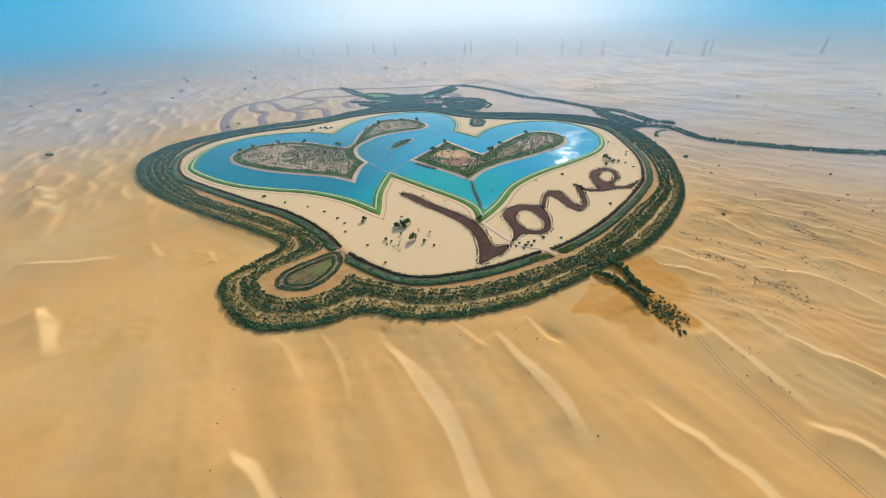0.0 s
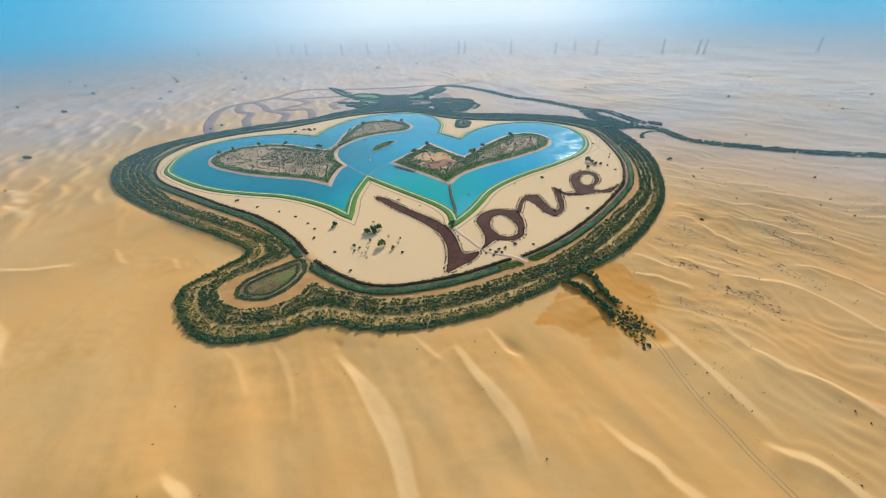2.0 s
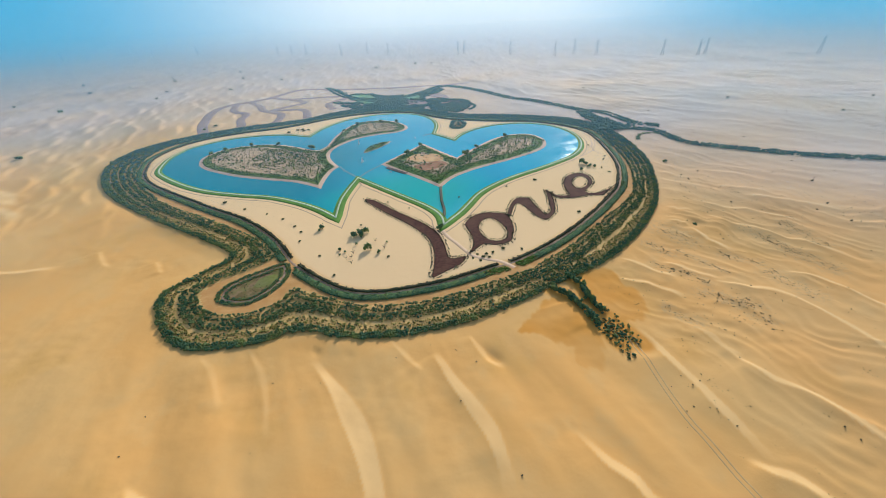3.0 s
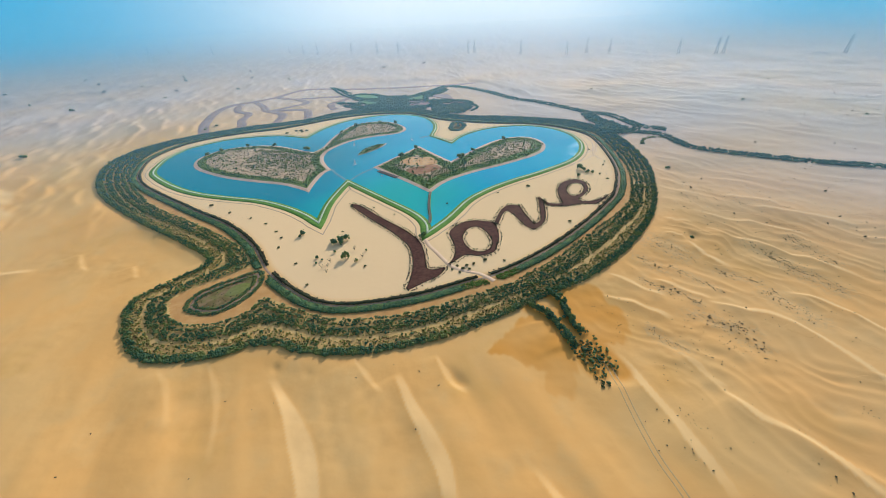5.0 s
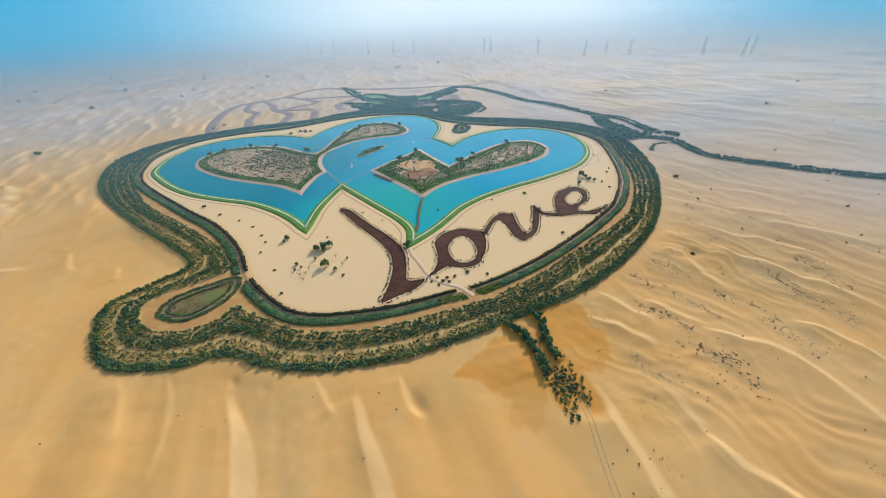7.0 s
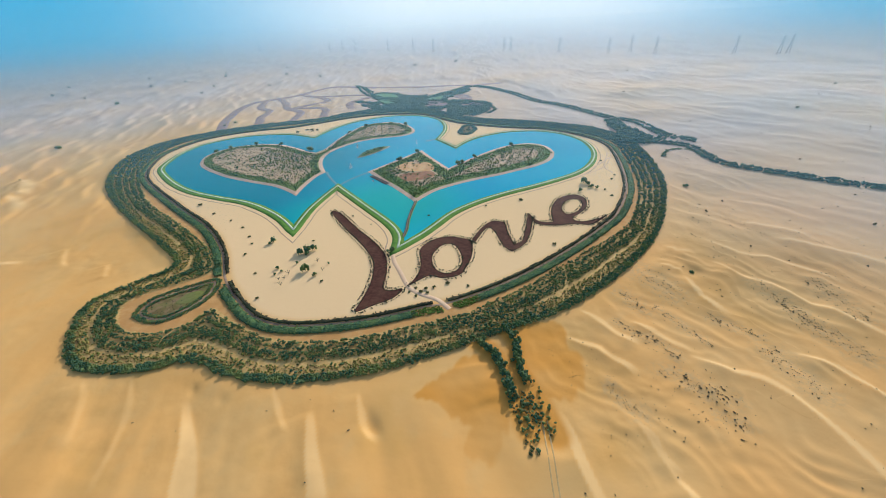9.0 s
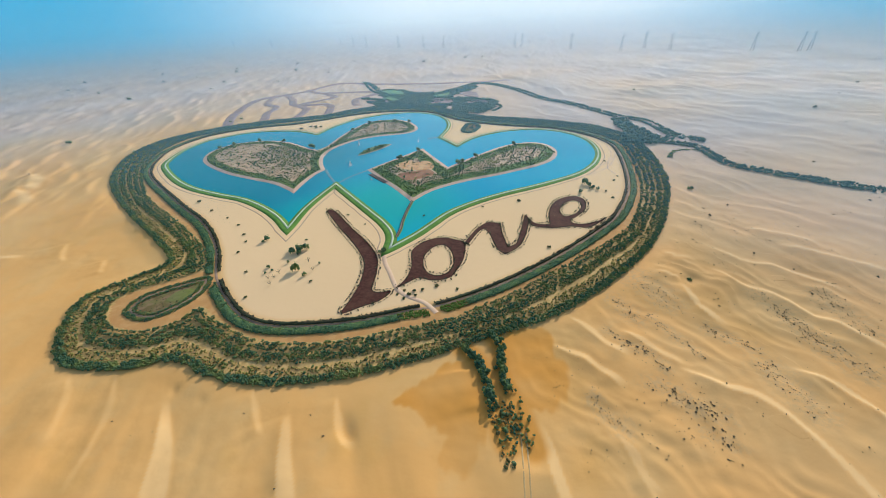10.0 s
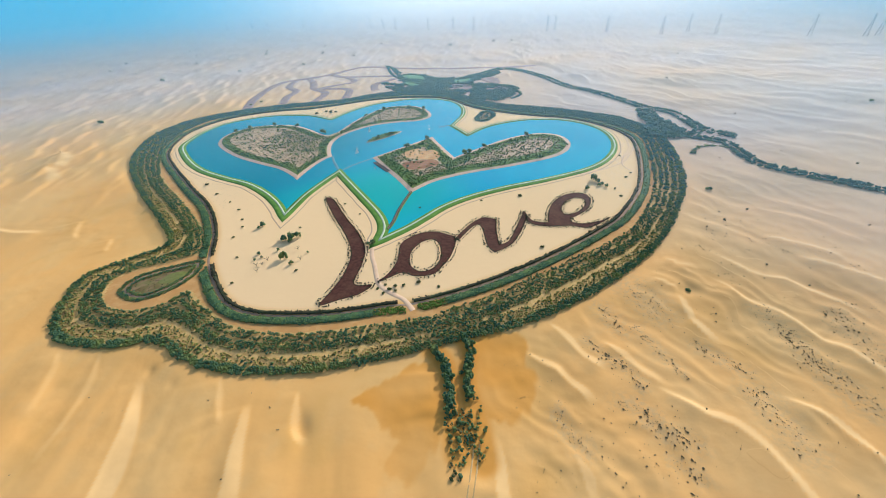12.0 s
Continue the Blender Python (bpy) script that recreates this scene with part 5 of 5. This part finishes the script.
DEAD_WOOD = speckled("dead_wood", (0.11, 0.07, 0.045), (0.16, 0.10, 0.065), 2.0)
for i, (x, y, size) in enumerate(((-40, 293, 3.2), (-39, 278, 2.6), (-23, 312, 3.0), (-13, 300, 2.8), (-41, 287, 2.4), (-45, 285, 2.6))):
    bare_shrub(x, y, size, 300 + i)
tufts = [(181, 354, 3.0), (94, 292, 3.0), (-8, 286, 2.4), (-70, 292, 2.2), (-50, 262, 2.2), (75, 280, 2.6), (78, 284, 2.6), (72, 275, 2.4), (80, 279, 2.4), (70, 284, 2.2), (84, 286, 2.4), (66, 279, 2.2), (5, 378, 2.0), (-42, 345, 2.0),
         (-100, 336, 2.4), (-110, 348, 2.4), (-96, 318, 2.4), (-128, 365, 2.4), (-150, 378, 2.4), (-180, 392, 3.0), (-212, 412, 4.0), (252, 455, 2.6), (248, 470, 2.4), (262, 500, 2.8), (268, 512, 2.4), (155, 440, 3.5), (118, 424, 2.4),
         (-232, 699, 5), (-220, 712, 5), (-212, 715, 5), (-206, 704, 4.5), (-200, 711, 4.5), (60, 400, 2.2), (-20, 395, 2.0), (262, 560, 2.6), (110, 290, 2.4)]
plant_all("court_shrub", "small rounded green shrub standing on raked sand", "shrub", [(x, y, 0.0, s) for x, y, s in tufts], LEAF_DRY, "court shrubs", 5, 1.0, 0.0)
shore = [(-318, 592, 6), (-305, 610, 6), (-270, 628, 6.5), (-225, 626, 6.5), (-214, 622, 6), (-195, 618, 6), (-160, 600, 6), (-290, 560, 4), (-250, 510, 4.5), (-200, 492, 4.5), (-125, 600, 6), (-130, 690, 6), (-112, 728, 7), (-70, 744, 7), (-40, 735, 7),
         (-30, 560, 6), (-12, 560, 6), (62, 548, 7), (88, 580, 7), (122, 612, 7), (150, 625, 6), (36, 448, 5), (170, 540, 4.5), (10, 590, 6), (-48, 607, 5), (-66, 576, 4), (-66, 582, 3.5), (208, 590, 3)]
homes = [ISLE_A, ISLE_B, ISLET, LAKE]
for i, (x, y, size) in enumerate(shore):
    p = np.array([[x, y]], float)
    home = max(homes[:3], key=lambda o: depth_in(p, o)[0])
    for _ in range(40):
        if depth_in(p, home)[0] > 3.5 or (x > 240):
            break
        p += 0.05 * (home.mean(0) - p)
    shore[i] = (*p[0], size)
plant_all("shore_tree", "dark upright tree near the water's edge", "tree", [(x, y, 0.3, s) for x, y, s in shore], LEAF, "island trees", 6)
far_x = [(336, 483, 5), (280, 320, 3.2), (390, 965, 12), (-640, 610, 11), (-880, 970, 11), (-1010, 1230, 11), (-720, 1090, 10), (-930, 1290, 12), (-560, 1180, 10), (-840, 1380, 12), (-620, 1400, 12), (-460, 1320, 10), (-1080, 1060, 10), (-1240, 1100, 10),
         (-700, 1560, 12), (-910, 1480, 12), (-1150, 1380, 12), (-480, 1600, 12), (-395, 760, 7), (-410, 745, 6), (640, 820, 10), (760, 690, 9), (540, 560, 4), (-180, 1500, 12), (-40, 1560, 12), (20, 1580, 11), (470, 1250, 12), (820, 1010, 12),
         (-540, 470, 3), (-1350, 1250, 11), (-1300, 1500, 12), (-760, 1200, 9), (-980, 1420, 10), (700, 560, 5), (900, 780, 9)]
far_t = np.array(far_x, float)
far_t[2:, 2] *= 0.85
far_t[far_t[:, 0] > 380, 2] *= 0.55
plant_all("desert_tree", "lone dark desert tree far out on pale sand", "tree", np.column_stack([far_t[:, :2], on_ground(far_t[:, :2]), far_t[:, 2]]), LEAF, "far trees", 7, 1.0, 0.0)
pick = STRIPS[rng.integers(0, len(STRIPS), 70)]
along = rng.uniform(0, 1, (70, 1))
brush = pick[:, :2] * (1 - along) + pick[:, 2:4] * along + rng.normal(0, 3.0, (70, 2))
brush = brush[depth_in(brush, RING_OUT) < -10]
plant_all("desert_bush", "wind-bent olive bush on the dune side", "bush", np.column_stack([brush, on_ground(brush), rng.uniform(0.6, 1.15, len(brush))]), SCRUB, "dune bushes", 9, 1.0, 0.0)


# ---- boats, jetty, causeway, pylons ----
def sailboat(x, y, turn):
    root = new("sailboat")
    tagged(root, "small white sailing boat with raised sail", "boat", "sailing boats")
    bm = bmesh.new()
    rings = []
    for s, w, low in ((-2.6, 0.75, -0.25), (-1.2, 1.0, -0.4), (0.6, 0.95, -0.4), (2.0, 0.55, -0.3), (3.0, 0.06, -0.05)):
        rings.append([bm.verts.new(c) for c in ((s, -w, 0.65), (s, -w * 0.75, 0.05), (s, 0, low), (s, w * 0.75, 0.05), (s, w, 0.65))])
    for a, b in zip(rings, rings[1:]):
        for i in range(4):
            bm.faces.new((a[i], b[i], b[i + 1], a[i + 1]))
        bm.faces.new((a[4], b[4], b[0], a[0]))
    bm.faces.new(rings[0])
    bmesh.ops.recalc_face_normals(bm, faces=bm.faces[:])
    me = bpy.data.meshes.new("hull")
    bm.to_mesh(me)
    bm.free()
    me.materials.append(HULL)
    part("hull", me, root)
    v, f = tube((0.5, 0, 0.3), (0.5, 0, 8.4), 0.09, 0.05, 6)
    part("mast", array_mesh("mast", v, f, STEEL), root)
    v, f = tube((0.5, 0, 1.3), (-2.3, 0.5, 1.3), 0.06, 0.05, 6)
    part("boom", array_mesh("boom", v, f, STEEL), root)
    for nm, (a, b, c) in (("mainsail", ((0.4, 0, 8.2), (0.4, 0, 1.5), (-2.2, 0.5, 1.5))), ("jib", ((0.6, 0, 7.0), (2.9, 0, 0.9), (0.8, 0.35, 1.2)))):
        vs, fs = [], []
        a, b, c = (np.array(p, float) for p in (a, b, c))
        k = 6
        for back in (0, 1):
            for i in range(k + 1):
                for j in range(k + 1 - i):
                    u, w = i / k, j / k
                    p = a + (b - a) * u + (c - a) * w
                    belly = 0.9 * u * w + 0.5 * w * (1 - u - w)
                    vs.append(p + np.array([0, 0.8 * belly + 0.03 * back, 0]))
        idx, at = {}, 0
        for i in range(k + 1):
            for j in range(k + 1 - i):
                idx[i, j] = at
                at += 1
        for back in (0, 1):
            o = back * at
            for i in range(k):
                for j in range(k - i):
                    fs.append((o + idx[i, j], o + idx[i + 1, j], o + idx[i, j + 1]))
                    if i + j < k - 1:
                        fs.append((o + idx[i + 1, j], o + idx[i + 1, j + 1], o + idx[i, j + 1]))
        part(nm, mesh_of(nm, vs, fs, SAILCLOTH, shade=True), root)
    root.matrix_basis = pose(x, y, WATER_Z + 0.05, 4, 0, turn)


for x, y, turn in ((-71, 530, 60), (-91, 616, 80), (0, 635, 110)):
    sailboat(x, y, turn)


def rowing_boat(x, y, turn):
    root = new("rowing_boat")
    tagged(root, "small open white boat moored by the jetty", "boat")
    bm = bmesh.new()
    rings = []
    for s, w, low in ((-2.0, 0.6, 0.0), (-1.0, 0.85, -0.2), (0.6, 0.8, -0.2), (1.7, 0.45, -0.1), (2.4, 0.05, 0.1)):
        rings.append([bm.verts.new(c) for c in ((s, -w, 0.6), (s, -w * 0.7, 0.1), (s, 0, low), (s, w * 0.7, 0.1), (s, w, 0.6))])
    for a, b in zip(rings, rings[1:]):
        for i in range(4):
            bm.faces.new((a[i], b[i], b[i + 1], a[i + 1]))
    bm.faces.new(rings[0])
    bmesh.ops.solidify(bm, geom=bm.faces[:], thickness=0.08)
    me = bpy.data.meshes.new("hull")
    bm.to_mesh(me)
    bm.free()
    me.materials.append(HULL)
    part("hull", me, root)
    for s in (-1.1, 0.3):
        part("bench", box_mesh("bench", (0.35, 1.3, 0.08), PLANK, 0.02), root).location = (s, 0, 0.42)
    root.matrix_basis = pose(x, y, WATER_Z + 0.05, 0, 0, turn)


def box_mesh(name, size, mat, bevel=0.06):
    bm = bmesh.new()
    bmesh.ops.create_cube(bm, size=1)
    bmesh.ops.scale(bm, vec=size, verts=bm.verts)
    bmesh.ops.bevel(bm, geom=bm.edges[:], offset=bevel, segments=1, affect="EDGES")
    me = bpy.data.meshes.new(name)
    bm.to_mesh(me)
    bm.free()
    me.materials.append(mat)
    return me


def jetty():
    root = new("jetty")
    tagged(root, "dark floating timber jetty beside the island", "jetty")
    plank, beam, post = box_mesh("plank", (0.86, 5.2, 0.14), PLANK, 0.03), box_mesh("beam", (38, 0.35, 0.5), PLANK), box_mesh("post", (0.3, 0.3, 2.6), PLANK)
    for i in range(42):
        part("plank", plank, root).location = (-18.4 + 0.9 * i, 0, 0.55)
    for y in (-2.2, 2.2):
        part("beam", beam, root).location = (0, y, 0.22)
        for i in range(5):
            part("post", post, root).location = (-18 + 9 * i, y * 1.25, 0.2)
    root.matrix_basis = pose(-19, 491, WATER_Z, 0, 0, -41)


jetty()
rowing_boat(-26, 487, -43)


def causeway():
    root = new("causeway")
    tagged(root, "narrow dark footbridge causeway between island and lake tip", "causeway")
    line = spline([(40, 432), (40, 409), (41, 389), (43, 373), (43, 358)], 3)
    part("embankment", ribbon("embankment", line, (-3.0, -1.3, 1.3, 3.0), (-2.0, 0.15, 0.15, -2.0), VERGE, closed=False), root)
    deck = box_mesh("plank", (2.0, 1.5, 0.16), GREY_PLANK, 0.03)
    rail = box_mesh("rail", (0.12, 1.55, 0.9), PLANK, 0.02)
    for a, b in zip(line, line[1:]):
        for s in (0.25, 0.75):
            c = a + (b - a) * s
            yaw = math.degrees(math.atan2(b[1] - a[1], b[0] - a[0])) - 90
            part("plank", deck, root).matrix_basis = pose(c[0], c[1], 0.36, 0, 0, yaw)
            for off in (-0.95, 0.95):
                part("rail", rail, root).matrix_basis = pose(c[0], c[1], 0.85, 0, 0, yaw) @ pose(off, 0, 0)


causeway()


def pylon(place, turn, high=52.0):
    root = new("power_pylon")
    tagged(root, "tall grey lattice electricity pylon on far sand", "pylon", "power pylons")
    w0, w1 = 4.6, 0.9
    corners = [(-1, -1), (1, -1), (1, 1), (-1, 1)]
    for sx, sy in corners:
        v, f = tube((sx * w0, sy * w0, -1), (sx * w1, sy * w1, high), 0.5, 0.36, 4)
        part("leg", array_mesh("leg", v, f, STEEL), root)
    pieces = []
    levels = [0, 0.17, 0.33, 0.47, 0.60, 0.71, 0.82, 0.91, 1.0]
    for a, b in zip(levels, levels[1:]):
        wa, wb = w0 + (w1 - w0) * a, w0 + (w1 - w0) * b
        for (ax, ay), (bx, by) in zip(corners, corners[1:] + corners[:1]):
            pieces.append(tube((ax * wa, ay * wa, a * high), (bx * wb, by * wb, b * high), 0.22, 0.22, 3))
            pieces.append(tube((bx * wa, by * wa, a * high), (ax * wb, ay * wb, b * high), 0.15, 0.15, 3))
    v, f = join(pieces)
    part("bracing", array_mesh("bracing", v, f, STEEL), root)
    for z, arm in ((0.70, 9.5), (0.83, 8.5), (0.95, 7.0)):
        pieces = []
        for s in (-1, 1):
            for dy in (-1.4, 1.4):
                pieces.append(tube((0, dy, z * high), (s * arm, 0, z * high - 0.4), 0.22, 0.14, 3))
            pieces.append(tube((0, 0, z * high + 3), (s * arm, 0, z * high - 0.4), 0.18, 0.12, 3))
            pieces.append(tube((s * arm, 0, z * high - 0.4), (s * arm, 0, z * high - 3.2), 0.22, 0.22, 4))
        v, f = join(pieces)
        part("cross_arm", array_mesh("cross_arm", v, f, STEEL), root)
    root.matrix_basis = pose(*place, 0, 0, turn)
    return root


sites = [(-764, 2145), (-682, 2113), (-602, 2082), (-413, 2008), (-281, 1956), (-180, 1916), (132, 1794), (160, 1830), (340, 1712), (505, 1648), (590, 1680), (647, 1592), (856, 1510), (968, 1480), (1005, 1500), (1300, 1370),
         (-1985, 2291), (-1900, 2420), (-1650, 2350), (-1500, 2300), (-1250, 2290)]
heights = on_ground(np.array(sites, float), 0.3)
tower = pylon((*sites[0], heights[0]), -22)
for (x, y), z in list(zip(sites, heights))[1:]:
    copy_thing(tower, pose(x, y, z, 0, 0, -22))
